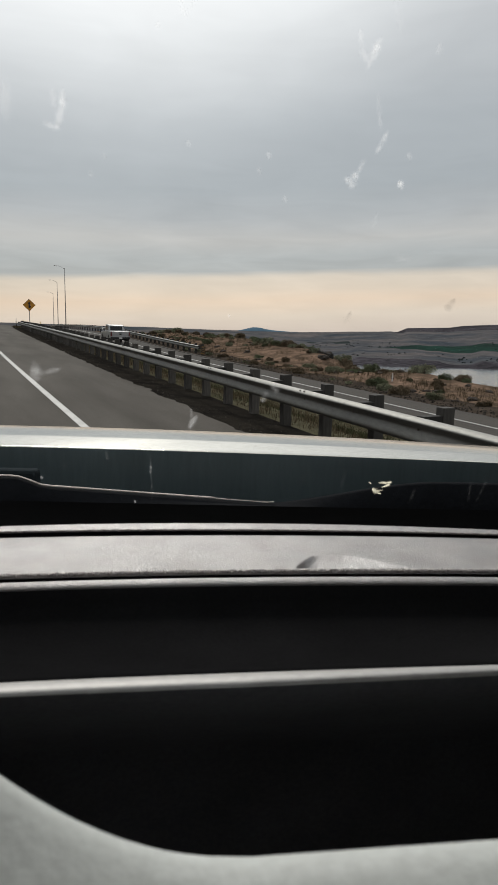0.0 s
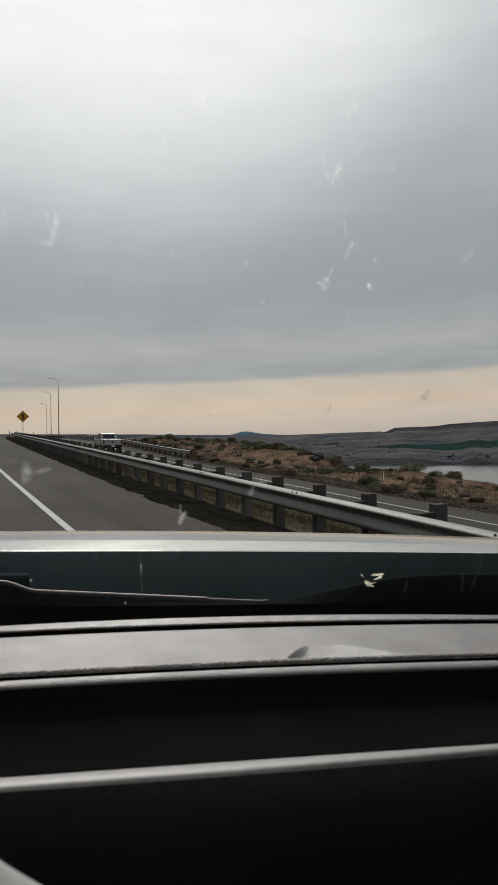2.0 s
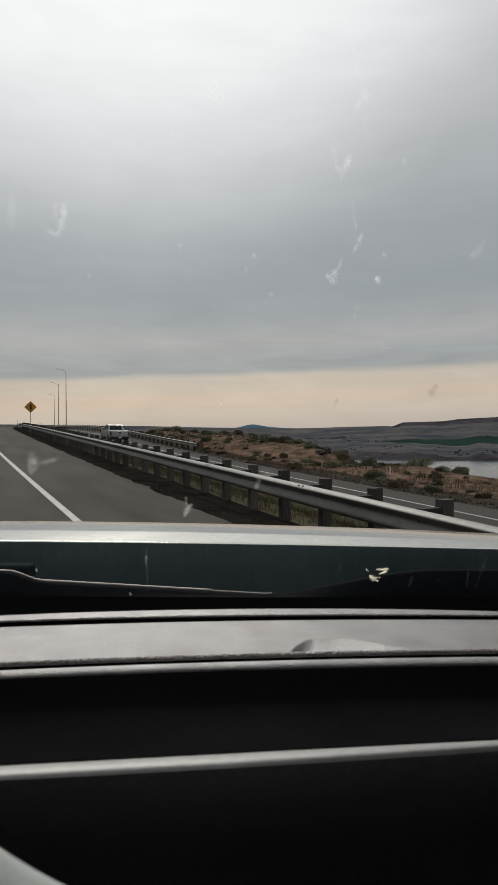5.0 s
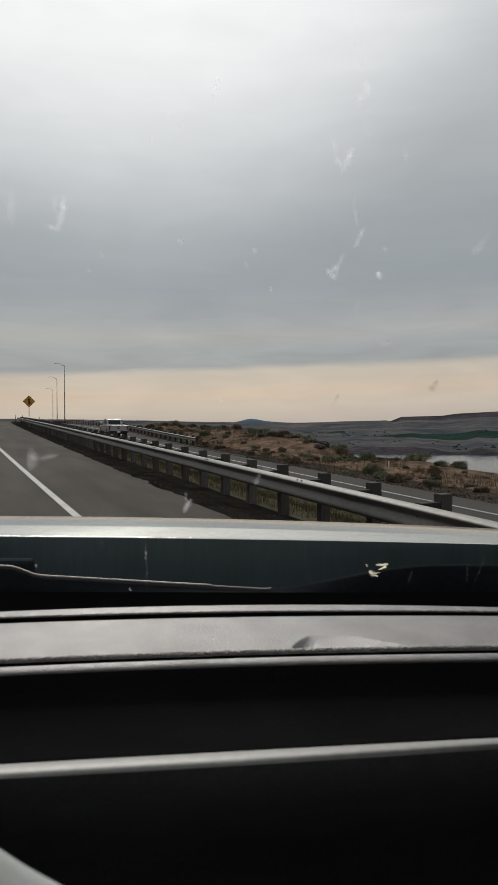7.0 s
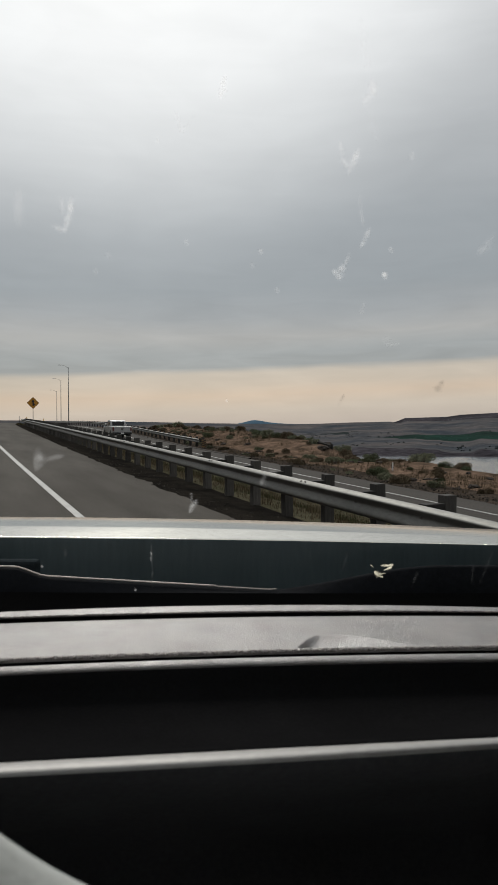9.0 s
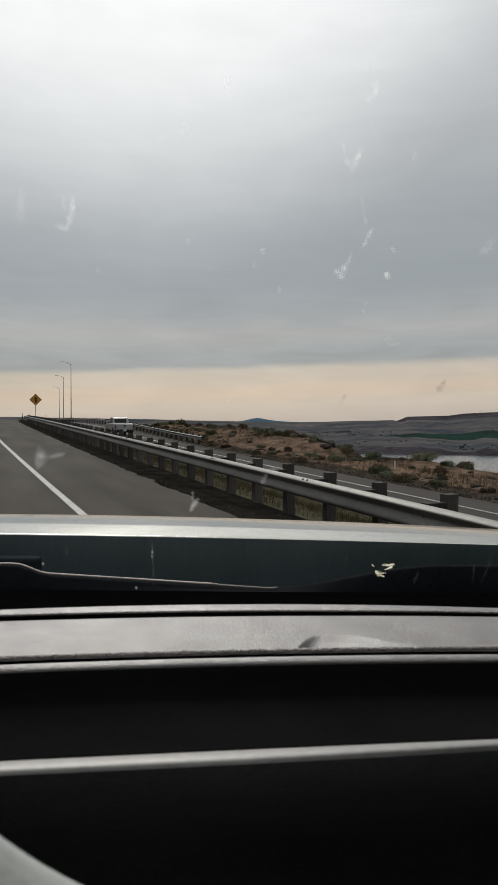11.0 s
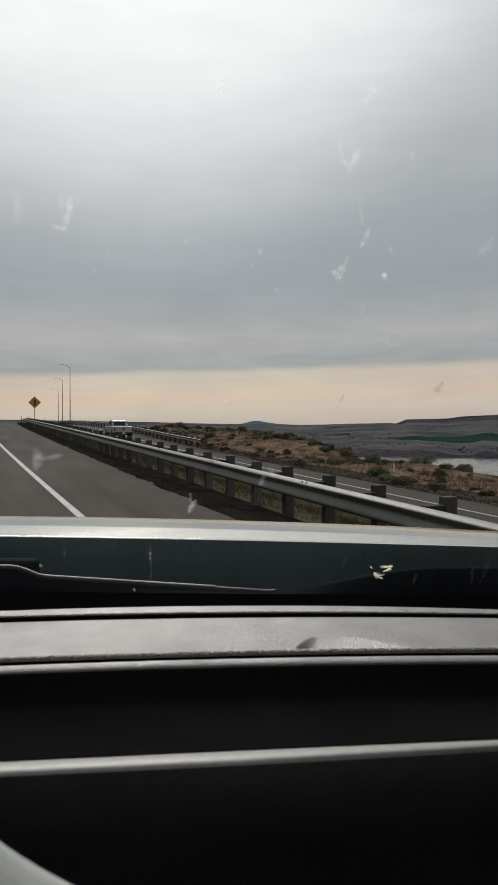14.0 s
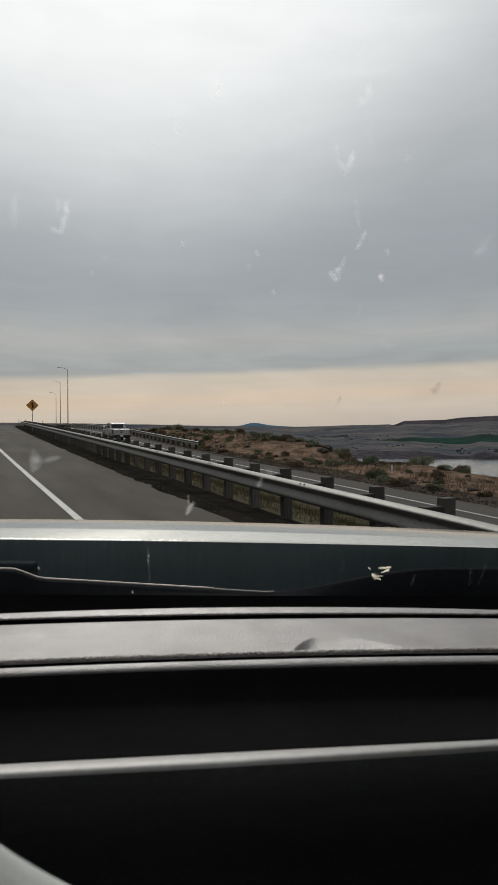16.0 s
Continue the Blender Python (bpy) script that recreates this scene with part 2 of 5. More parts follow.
M_bark = material("brush_stem", (0.10, 0.08, 0.06), 0.9, var=0.3)
M_basalt = material("basalt", (0.06, 0.05, 0.043), 0.9, var=0.45, size=1.2, fine=9, bump=0.8, depth=0.08, spec=0.1)
# brown far slope with blue-grey distance haze mixed into its colours
M_hill = material("hazy_far_slope", (0.112, 0.101, 0.099), 0.95, var=0.35, size=0.0045, fine=0.03, bump=0.1, dark=(0.043, 0.052, 0.062), depth=6, spec=0.0)
M_field = material("irrigated_field", (0.020, 0.047, 0.037), 0.95, var=0.4, size=0.008, fine=0.05, bump=0.2, dark=(0.019, 0.031, 0.027), depth=2, spec=0.0)
M_cliff = material("far_basalt_bluff", (0.068, 0.063, 0.071), 0.95, var=0.5, size=0.012, fine=0.08, bump=0.8, streak=(1, 1, 5), depth=5, spec=0.0)
M_scrub = material("far_scrub", (0.034, 0.042, 0.042), 0.95, var=0.3, size=0.02, fine=0.1, bump=0.8, depth=3, spec=0.0)
M_mountain = material("far_mountain", (0.085, 0.145, 0.20), 0.95, var=0.15, size=0.004, fine=0.02, bump=0.2, depth=8, spec=0.0)
M_turbine = material("turbine_white", (0.4, 0.4, 0.42), 0.5, var=0.05, bump=0.0)
M_carpaint = material("car_paint", (0.69, 0.675, 0.615), 0.15, 1.0, var=0.1, size=9, fine=260, bump=0.015, coat=0.0, dark=(0.63, 0.615, 0.56), streak=(0.3, 1, 1))
# bonnet's rear face: its shade and dark reflection are painted in as teal
M_teal_shade = material("shaded_teal_panel", (0.072, 0.098, 0.105), 0.42, 0.0, var=0.16, size=18, fine=160, bump=0.05, streak=(1, 1, 0.12))
M_cowl = material("cowl_plastic", (0.009, 0.010, 0.012), 0.9, var=0.3, size=8, fine=150, bump=0.2, spec=0.05)
# pale colour for the highlight along the bonnet's trailing edge
M_edge_glint = material("pale_edge_glint", (0.75, 0.66, 0.60), 0.5, var=0.2, size=20, fine=200, bump=0.1)
M_dash = material("dash_vinyl", (0.125, 0.1, 0.091), 0.46, var=0.6, size=30, fine=1150, bump=0.6, depth=0.00085, spec=1.0, dark=(0.065, 0.056, 0.053), coat=1.0, coat_rough=0.33)


def patchy_sheen(m, scale, low, high):
    """Handling and dust leave the vinyl's sheen uneven."""
    nt = m.node_tree
    bs = nt.nodes["Principled BSDF"]
    bs.inputs["Coat IOR"].default_value = 1.95
    co, no, mr = nt.nodes.new("ShaderNodeTexCoord"), nt.nodes.new("ShaderNodeTexNoise"), nt.nodes.new("ShaderNodeMapRange")
    no.inputs["Scale"].default_value, no.inputs["Detail"].default_value, no.inputs["Roughness"].default_value = scale, 6, 0.62
    mr.inputs["From Min"].default_value, mr.inputs["From Max"].default_value = 0.35, 0.65
    mr.inputs["To Min"].default_value, mr.inputs["To Max"].default_value = low, high
    nt.links.new(co.outputs["Object"], no.inputs["Vector"])
    nt.links.new(no.outputs["Fac"], mr.inputs["Value"])
    nt.links.new(mr.outputs[0], bs.inputs["Coat Weight"])


patchy_sheen(M_dash, 24, 0.55, 1.0)
M_welt = material("welt_vinyl", (0.33, 0.285, 0.27), 0.45, var=0.5, size=160, fine=620, bump=0.8, depth=0.0014, spec=0.9, dark=(0.19, 0.165, 0.157), coat=0.6, coat_rough=0.3)
M_dash_dark = material("dash_dark_vinyl", (0.02, 0.02, 0.021), 0.6, var=0.2, size=14, fine=500, bump=0.3, depth=0.0008, spec=0.12)
M_ledge = material("ledge_plastic", (0.011, 0.011, 0.0115), 0.75, var=0.25, size=14, fine=500, bump=0.2, depth=0.0006, spec=0.0)
M_shelf = material("shelf_plastic", (0.112, 0.113, 0.126), 0.8, var=0.2, size=14, fine=300, bump=0.2, depth=0.0008, spec=0.2)
# near-black colour that stands for the shade in seams and gaps
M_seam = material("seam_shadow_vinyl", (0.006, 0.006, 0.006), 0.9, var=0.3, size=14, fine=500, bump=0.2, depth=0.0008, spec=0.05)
M_trim = material("satin_trim", (0.39, 0.385, 0.375), 0.55, 0.4, var=0.12, size=9, fine=200, bump=0.04)
M_pale = material("pale_grey_plastic", (0.60, 0.63, 0.61), 0.6, var=0.12, size=18, fine=300, bump=0.25, depth=0.001)
M_liner = material("cabin_lining", (0.36, 0.35, 0.34), 0.9, var=0.15, size=8, fine=200, bump=0.2)
M_seat = material("seat_cloth", (0.05, 0.05, 0.055), 0.9, var=0.25, size=8, fine=300, bump=0.3)


def glass_material():
    m = bpy.data.materials.new("windscreen_glass")
    m.use_nodes = True
    nt = m.node_tree
    nt.nodes.clear()
    N, L = nt.nodes.new, nt.links.new
    out, mix = N("ShaderNodeOutputMaterial"), N("ShaderNodeMixShader")
    tr, gl, fr = N("ShaderNodeBsdfTransparent"), N("ShaderNodeBsdfGlossy"), N("ShaderNodeLayerWeight")
    tr.inputs[0].default_value = (0.965, 0.975, 0.97, 1)
    gl.inputs["Roughness"].default_value = 0.03
    fr.inputs[0].default_value = 0.5
    amount = N("ShaderNodeMapRange")
    amount.inputs["To Min"].default_value, amount.inputs["To Max"].default_value = 0.0, 0.03
    amount.inputs["From Min"].default_value = 0.35
    L(fr.outputs["Facing"], amount.inputs["Value"])
    L(amount.outputs[0], mix.inputs[0]), L(tr.outputs[0], mix.inputs[1]), L(gl.outputs[0], mix.inputs[2]), L(mix.outputs[0], out.inputs[0])
    return m


def splat_material(name, colour, cover):
    """Dried insects and dust on glass: thin, lit from behind, uneven."""
    m = bpy.data.materials.new(name)
    m.use_nodes = True
    nt = m.node_tree
    nt.nodes.clear()
    N, L = nt.nodes.new, nt.links.new
    out, mix, two = N("ShaderNodeOutputMaterial"), N("ShaderNodeMixShader"), N("ShaderNodeMixShader")
    tr, di, tl = N("ShaderNodeBsdfTransparent"), N("ShaderNodeBsdfDiffuse"), N("ShaderNodeBsdfTranslucent")
    di.inputs[0].default_value = tl.inputs[0].default_value = (*colour, 1)
    no, co = N("ShaderNodeTexNoise"), N("ShaderNodeTexCoord")
    no.inputs["Scale"].default_value, no.inputs["Detail"].default_value = 110, 2
    L(co.outputs["Object"], no.inputs["Vector"])
    mr = N("ShaderNodeMapRange")
    mr.inputs["From Min"].default_value, mr.inputs["From Max"].default_value = 0.25, 0.6
    mr.inputs["To Max"].default_value = cover
    L(no.outputs["Fac"], mr.inputs["Value"])
    thin = N("ShaderNodeAttribute")
    thin.attribute_name = "thin"
    soft = N("ShaderNodeMath")
    soft.operation = "MULTIPLY"
    L(mr.outputs[0], soft.inputs[0]), L(thin.outputs["Fac"], soft.inputs[1])
    two.inputs[0].default_value = 0.92
    L(di.outputs[0], two.inputs[1]), L(tl.outputs[0], two.inputs[2])
    L(soft.outputs[0], mix.inputs[0]), L(tr.outputs[0], mix.inputs[1]), L(two.outputs[0], mix.inputs[2]), L(mix.outputs[0], out.inputs[0])
    return m


def tint_material(name, c):
    m = bpy.data.materials.new(name)
    m.use_nodes = True
    nt = m.node_tree
    nt.nodes.clear()
    out, mix = nt.nodes.new("ShaderNodeOutputMaterial"), nt.nodes.new("ShaderNodeMixShader")
    tr, gl = nt.nodes.new("ShaderNodeBsdfTransparent"), nt.nodes.new("ShaderNodeBsdfGlossy")
    tr.inputs[0].default_value = (c, c, c, 1)
    gl.inputs["Roughness"].default_value = 0.05
    mix.inputs[0].default_value = 0.06
    nt.links.new(tr.outputs[0], mix.inputs[1]), nt.links.new(gl.outputs[0], mix.inputs[2]), nt.links.new(mix.outputs[0], out.inputs[0])
    return m


# the first glass is added to hold back light from the right
M_dim_glass, M_clear = tint_material("light_dimming_side_glass", 0.06), tint_material("clear_side_glass", 0.8)
M_glass = glass_material()
M_splat = splat_material("dried_splat", (1.0, 1.0, 1.0), 0.6)
M_smear = splat_material("dust_smear", (0.95, 0.95, 0.95), 0.32)
M_speck = splat_material("dark_speck", (0.12, 0.11, 0.1), 0.35)
M_bug = splat_material("bug_remains", (0.95, 0.9, 0.7), 1.0)


# ------------------------------------------------------------------ mesh helpers
def link_mesh(name, bm, mat, smooth=False):
    me = bpy.data.meshes.new(name)
    bmesh.ops.recalc_face_normals(bm, faces=bm.faces)
    bm.to_mesh(me)
    bm.free()
    for m in (mat if isinstance(mat, (list, tuple)) else [mat]):
        me.materials.append(m)
    if smooth:
        me.shade_smooth()
    return new(name, me)


def part(name, bm, mat, parent, label="", smooth=False, kind=""):
    ob = link_mesh(name, bm, mat, smooth)
    ob.parent = parent
    return tagged(ob, label=label, kind=kind)


def share(name, me, parent, m=None, label=""):
    ob = new(name, me)
    ob.parent = parent
    if m is not None:
        ob.matrix_basis = m
    return tagged(ob, label=label)


def thing(name, m=Matrix(), **tags):
    ob = new(name)
    ob.empty_display_size = 0.1
    ob.matrix_basis = m
    return tagged(ob, **tags)


def grid_bm(rows, close_u=False, mats=None):
    """A sheet through rows of points."""
    bm = bmesh.new()
    vs = [[bm.verts.new(p) for p in r] for r in rows]
    for i in range(len(vs) - 1):
        n = len(vs[i])
        for j in range(n if close_u else n - 1):
            k = (j + 1) % n
            f = bm.faces.new((vs[i][j], vs[i][k], vs[i + 1][k], vs[i + 1][j]))
            if mats:
                f.material_index = mats(i, j)
    return bm


def box_bm(size, centre=(0, 0, 0), bevel=0.0, bm=None):
    bm = bm or bmesh.new()
    got = bmesh.ops.create_cube(bm, size=1.0, matrix=Matrix.Translation(centre) @ Matrix.Diagonal((*size, 1)))
    if bevel:
        edges = list({e for v in got["verts"] for e in v.link_edges})
        bmesh.ops.bevel(bm, geom=edges, offset=bevel, segments=2, affect="EDGES", profile=0.5)
    return bm


def tube_bm(path, radii, sides=10, caps=True, bm=None):
    bm = bm or bmesh.new()
    path = [Vector(p) for p in path]
    rings = []
    for i, p in enumerate(path):
        d = (path[min(i + 1, len(path) - 1)] - path[max(i - 1, 0)]).normalized()
        a = d.orthogonal().normalized() if i == 0 else (a - d * a.dot(d)).normalized()
        b = d.cross(a)
        r = radii[i] if isinstance(radii, (list, tuple)) else radii
        rings.append([bm.verts.new(p + (a * math.cos(2 * math.pi * k / sides) + b * math.sin(2 * math.pi * k / sides)) * r) for k in range(sides)])
    for u, v in zip(rings, rings[1:]):
        for k in range(sides):
            bm.faces.new((u[k], u[(k + 1) % sides], v[(k + 1) % sides], v[k]))
    if caps:
        bm.faces.new(rings[0][::-1]), bm.faces.new(rings[-1])
    return bm


def smooth01(a, b, x):
    t = min(max((x - a) / (b - a), 0), 1)
    return t * t * (3 - 2 * t)


def curve3(a, b, c):
    """A parabola through a at -1, b at 0 and c at 1."""
    return lambda u: b + (c - a) / 2 * u + ((a + c) / 2 - b) * u * u


# ------------------------------------------------------------------ the lie of the land
def road_z(s):
    return 0.0275 * s - 0.000096 * s * s if s > 0 else 0.0275 * s


def bend(s):
    return s * s / 3200 if s > 0 else 0.0


def ramp_dz(s):
    return -1.4 + 1.05 * smooth01(42, 116, s)


def ramp_x(s):
    return 13.6 - 5.0 * smooth01(75, 150, s)


def bank_dz(s):
    keys = [(-200, -3.0), (0, -2.3), (20, -1.55), (26, -1.4), (32, -1.3), (36, -1.5), (39, -1.75), (41, -1.75), (44, -0.85), (50, -0.55), (58, -0.42), (70, -0.25), (90, -0.2), (400, -0.2)]
    for (a, u), (b, v) in zip(keys, keys[1:]):
        if a <= s <= b:
            return u + (v - u) * (s - a) / (b - a)
    return -3.0


RAIL = 5.25


def land_z(x, s):
    """Height of the ground at the distance x to the right of the car's line, s metres along the road."""
    zr, rx = road_z(s), ramp_x(s)
    n = noise.noise(Vector((x * 0.13, s * 0.13, 3.0))) * 0.35 + noise.noise(Vector((x * 0.6, s * 0.6, 9.0))) * 0.12
    if x < -11:
        return zr - 0.1 + max(-x - 18, 0) * 0.45 + n * min((-x - 11) / 8, 3)
    left, right = rx - 1.6, rx + 3.9
    if x < 4.3:
        return zr - 0.03
    if x < left:
        k = (x - 4.3) / max(left - 4.3, 0.3)
        return zr - 0.03 + ramp_dz(s) * smooth01(0.15, 1, k) - 0.12 * math.sin(math.pi * min(k, 1)) + n * 0.12 * math.sin(math.pi * min(k, 1))
    if x < right:
        return zr + ramp_dz(s) - 0.04
    rail = smooth01(88, 104, s)
    crest, top = right + 8.5 - 5 * smooth01(60, 110, s), zr + bank_dz(s) * (1 - rail) + (ramp_dz(s) - 0.3) * rail
    if x < crest:
        k = (x - right) / (crest - right)
        low = zr + ramp_dz(s) - 0.05
        return low + (top - low) * smooth01(0.05, 1, k) + n * 0.9 * smooth01(0.0, 0.5, k)
    return max(top - (x - crest) * (0.16 + 0.24 * (1 - smooth01(45, 54, s))) - max(x - crest - 6, 0) * 0.5 + n, -63)


def on_land(x, s):
    return Vector((x + bend(s), s, land_z(x, s)))


def build_ground():
    ss = [-70 + 2.0 * i for i in range(150)]
    xs = [-70, -50, -36, -28, -22, -18, -14, -11, -5, 0, 3, 4.0] + [4.3 + 0.35 * i for i in range(20)] + [11.5 + 0.7 * i for i in range(34)] + [36, 39, 43, 48, 55, 64, 76, 92, 115, 150, 200, 260]

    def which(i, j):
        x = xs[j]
        # 1 is the verge: dark soil plus the rail's painted-in shadow
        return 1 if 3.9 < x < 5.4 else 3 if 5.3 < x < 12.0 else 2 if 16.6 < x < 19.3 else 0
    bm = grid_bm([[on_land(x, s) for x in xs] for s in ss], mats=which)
    tagged(link_mesh("ground", bm, [M_soil, M_verge_shade, M_gravel, M_median], True), label="dry brown soil bank falling away to the river", category="ground", kind="structure")
    # the road
    def strip(name, x0, x1, dz, mat, label, cat, s0=-66, s1=226, wob=0.0, ramp=False, thick=0.0):
        rows, s = [], s0
        while s <= s1:
            c = ramp_x(s) if ramp else 0.0
            z = road_z(s) + (ramp_dz(s) if ramp else 0.0) + dz
            e = wob * (noise.noise(Vector((s * 0.7, 2.0, 5.0))) + 0.7 * noise.noise(Vector((s * 2.3, 7.0, 5.0))) + 0.6 * noise.noise(Vector((s * 6.1, 9.0, 5.0)))) if wob else 0.0
            d = 0.1 - 0.019 * min(max(s, 0), 42) if name == "trim_edge_line" else 0.0
            row = [(x0 + c + d + bend(s), s, z), (x1 + c + d + e + bend(s), s, z)]
            if thick:
                row.append((x1 + c + e + bend(s) + 0.03, s, z - thick))
            rows.append(row)
            s += 0.2 if wob else 2.0
        return tagged(link_mesh(name, grid_bm(rows), mat), label=label, category=cat, kind="structure")
    strip("road", -10.5, 4.35, 0.0, M_asphalt, "worn grey asphalt highway with a wide shoulder", "road", wob=0.13, thick=0.08)
    strip("road_ramp", -1.5, 3.75, 0.006, M_asphalt_ramp, "grey asphalt slip road beside the highway", "road", ramp=True, wob=0.12, thick=0.05)
    strip("trim_edge_line", 1.93, 2.07, 0.006, M_paint_line, "solid white edge line on the highway", "road line", s1=150)
    strip("trim_ramp_line", 1.95, 2.07, 0.012, M_paint_line, "solid white edge line on the slip road", "road line", ramp=True, s1=220)


build_ground()


def build_gore():
    rows, s = [], 108.0
    while s <= 226:
        z = road_z(s) + 0.003
        rows.append([(4.2 + bend(s), s, z), (ramp_x(s) - 1.45 + bend(s), s, z + ramp_dz(s))])
        s += 2.0
    tagged(link_mesh("road_gore", grid_bm(rows), M_asphalt), label="grey asphalt where the slip road joins the highway", category="road", kind="structure")


build_gore()


def build_kerb():
    rows, s = [], 40.0
    while s <= 150:
        x, z = ramp_x(s) + 3.72 + bend(s), road_z(s) + ramp_dz(s)
        rows.append([(x, s, z - 0.02), (x + 0.03, s, z + 0.04), (x + 0.08, s, z + 0.06), (x + 0.22, s, z + 0.06), (x + 0.32, s, z - 0.06)])
        s += 1.0
    tagged(link_mesh("trim_kerb", grid_bm(rows), M_asphalt_ramp), label="low asphalt kerb under the far guardrail", category="kerb", kind="structure")


build_kerb()


def far_ridge(az):
    """The skyline's rise over the eye, as a slope, by the heading in degrees."""
    keys = [(-60, 0.012), (5, 0.004), (20, 0.0), (28, -0.0015), (33, 0.0005), (36.8, 0.0018), (37.6, 0.0078), (41, 0.0095), (42.2, 0.0125), (45.5, 0.0155), (52, 0.02), (90, 0.018)]
    for (a, u), (b, v) in zip(keys, keys[1:]):
        if a <= az <= b:
            return u + (v - u) * (az - a) / (b - a)
    return 0.01


WATER = -60.0


def build_far_land():
    azs = [-58 + 0.4 * i for i in range(175)] + [12 + 0.12 * i for i in range(330)] + [51.6 + 0.6 * i for i in range(60)]
    ds = [1180, 1250, 1275, 1300, 1340, 1400, 1500, 1650, 1800, 1900, *range(1950, 2600, 20), 2600, 2700, 2800, 2900, 3000, 3200, 3350, 3500, 3545, 3590, 3630, 3700, 3800, 4000, 4300, 4800]

    def height(az, d):
        a = radians(az)
        x, y = d * math.sin(a), d * math.cos(a)
        n = noise.noise(Vector((x * 0.0016, y * 0.0016, 1))) + 0.5 * noise.noise(Vector((x * 0.006, y * 0.006, 4)))
        top = far_ridge(az) * 3620 + 2
        cliff = (4 + 3 * noise.noise(Vector((az * 0.9, 2.0, 8.0)))) * (smooth01(31.5, 33.5, az) * (1 - smooth01(39, 42, az)) + smooth01(42.5, 44, az)) * 1.8
        if d <= 1250:
            return WATER - 4
        z = WATER + (5 + cliff) * smooth01(1252, 1300, d) + 12 * smooth01(1350, 2300, d)
        step = smooth01(36.3, 37.2, az) * 0.3
        rise = (1 - step) * smooth01(2150, 3560, d) ** 1.25 + step * smooth01(3540, 3630, d)
        z += (top - z) * rise + n * 9 * smooth01(1400, 2000, d) * (1 - smooth01(3300, 3640, d))
        if d > 3640:
            z = top + (d - 3640) * (far_ridge(az) - 0.004) + n * 2
        return z
    rows = []
    for d in ds:
        rows.append([])
        for az in azs:
            w = d * (1 + 0.03 * noise.noise(Vector((az * 0.12, 0, 0)))) if d < 1900 else d
            rows[-1].append((w * math.sin(radians(az)), w * math.cos(radians(az)), height(az, d)))

    def which(i, j):
        d, az = ds[i], azs[j]
        n = noise.noise(Vector((az * 0.3, d * 0.003, 5.0)))
        if 1250 <= d < 1300 or 1300 <= d < 1340 and 32 < az < 40.5:
            return 2
        edge = 34.4 + 9.0 * ((d - 2000) / 500) ** 1.1 + 0.3 * n if d > 2000 else 37.0
        if 1950 <= d < 2540 and az > edge:
            return 1
        if 2340 <= d < 2480 and 28.0 < az < 33.5 and noise.noise(Vector((az * 1.1, d * 0.006, 12.0))) > -0.05:
            return 3
        if 3545 <= d < 3630 and 36.4 < az < 47:
            return 2
        return 0
    tagged(link_mesh("ground_far_shore", grid_bm(rows, mats=which), [M_hill, M_field, M_cliff, M_scrub], True),
           label="brown far shore with dark basalt bluffs and green fields", category="hills", kind="structure")
    # scattered far trees and scrub
    rnd = random.Random(21)
    verts, faces = [], []
    for _ in range(500):
        d, az = rnd.choice((1420, 1560, 2150, 2300, 2500)) + rnd.gauss(0, 45), rnd.uniform(14, 47)
        if noise.noise(Vector((az * 0.7, d * 0.002, 31.0))) < 0.12:
            continue
        x, y, z, w = d * math.sin(radians(az)), d * math.cos(radians(az)), height(az, d), rnd.uniform(1.2, 4.0)
        for _ in range(4):
            c = Vector((x + rnd.gauss(0, w * 0.6), y + rnd.gauss(0, w * 0.6), z + w * rnd.uniform(0.1, 0.5)))
            i = len(verts)
            q = w * rnd.uniform(0.4, 0.8)
            verts += [c + Vector(p) * q for p in ((1, 0, -0.5), (-0.5, 0.87, -0.5), (-0.5, -0.87, -0.5), (0, 0, 0.9))]
            faces += [(i, i + 1, i + 3), (i + 1, i + 2, i + 3), (i + 2, i, i + 3), (i, i + 2, i + 1)]
    me = bpy.data.meshes.new("far_trees")
    me.from_pydata(verts, [], faces)
    me.materials.append(M_scrub)
    tagged(new("far_trees", me), label="dark scattered trees on the far shore", category="trees", kind="stuff")
    # the blue hill on the skyline
    rows = []
    for k in range(5):
        d, q = 4700 + 30 * k, (0.0, 0.5, 1.0, 0.6, 0.0)[k]
        rows.append([(d * math.sin(radians(a)), d * math.cos(radians(a)), -70 + q * (66 + 22 * math.exp(-((a - 24.5) / 1.0) ** 2) + 10 * math.exp(-((a - 25.6) / 1.6) ** 2)))
                     for a in [15 + 0.25 * i for i in range(80)]])
    tagged(link_mesh("backdrop_mountain", grid_bm(rows), M_mountain, True), label="distant blue hill on the skyline", category="hill", kind="structure")
    bm = bmesh.new()
    vs = [bm.verts.new(p) for p in ((-4200, -4200, WATER), (4200, -4200, WATER), (4200, 4200, WATER), (-4200, 4200, WATER))]
    bm.faces.new(vs)
    tagged(link_mesh("water", bm, M_water), label="calm grey river reflecting the overcast sky", category="river", kind="structure")
    # the near hillside on the landward side goes on to the horizon
    rows = []
    for s in (-2500, -600, -70, 100, 228, 600, 1500, 3500):
        rows.append([(x, s, road_z(min(max(s, -70), 228)) - 0.3 + max(-x - 18, 0) * 0.2 + (-0.02 * (s - 228) if s > 228 else 0)) for x in (-1800, -500, -120, -60, -11 if not -80 < s < 220 else -40)])
    tagged(link_mesh("ground_hillside", grid_bm(rows), M_soil, True), label="dry hillside above the highway", category="ground", kind="structure")


build_far_land()


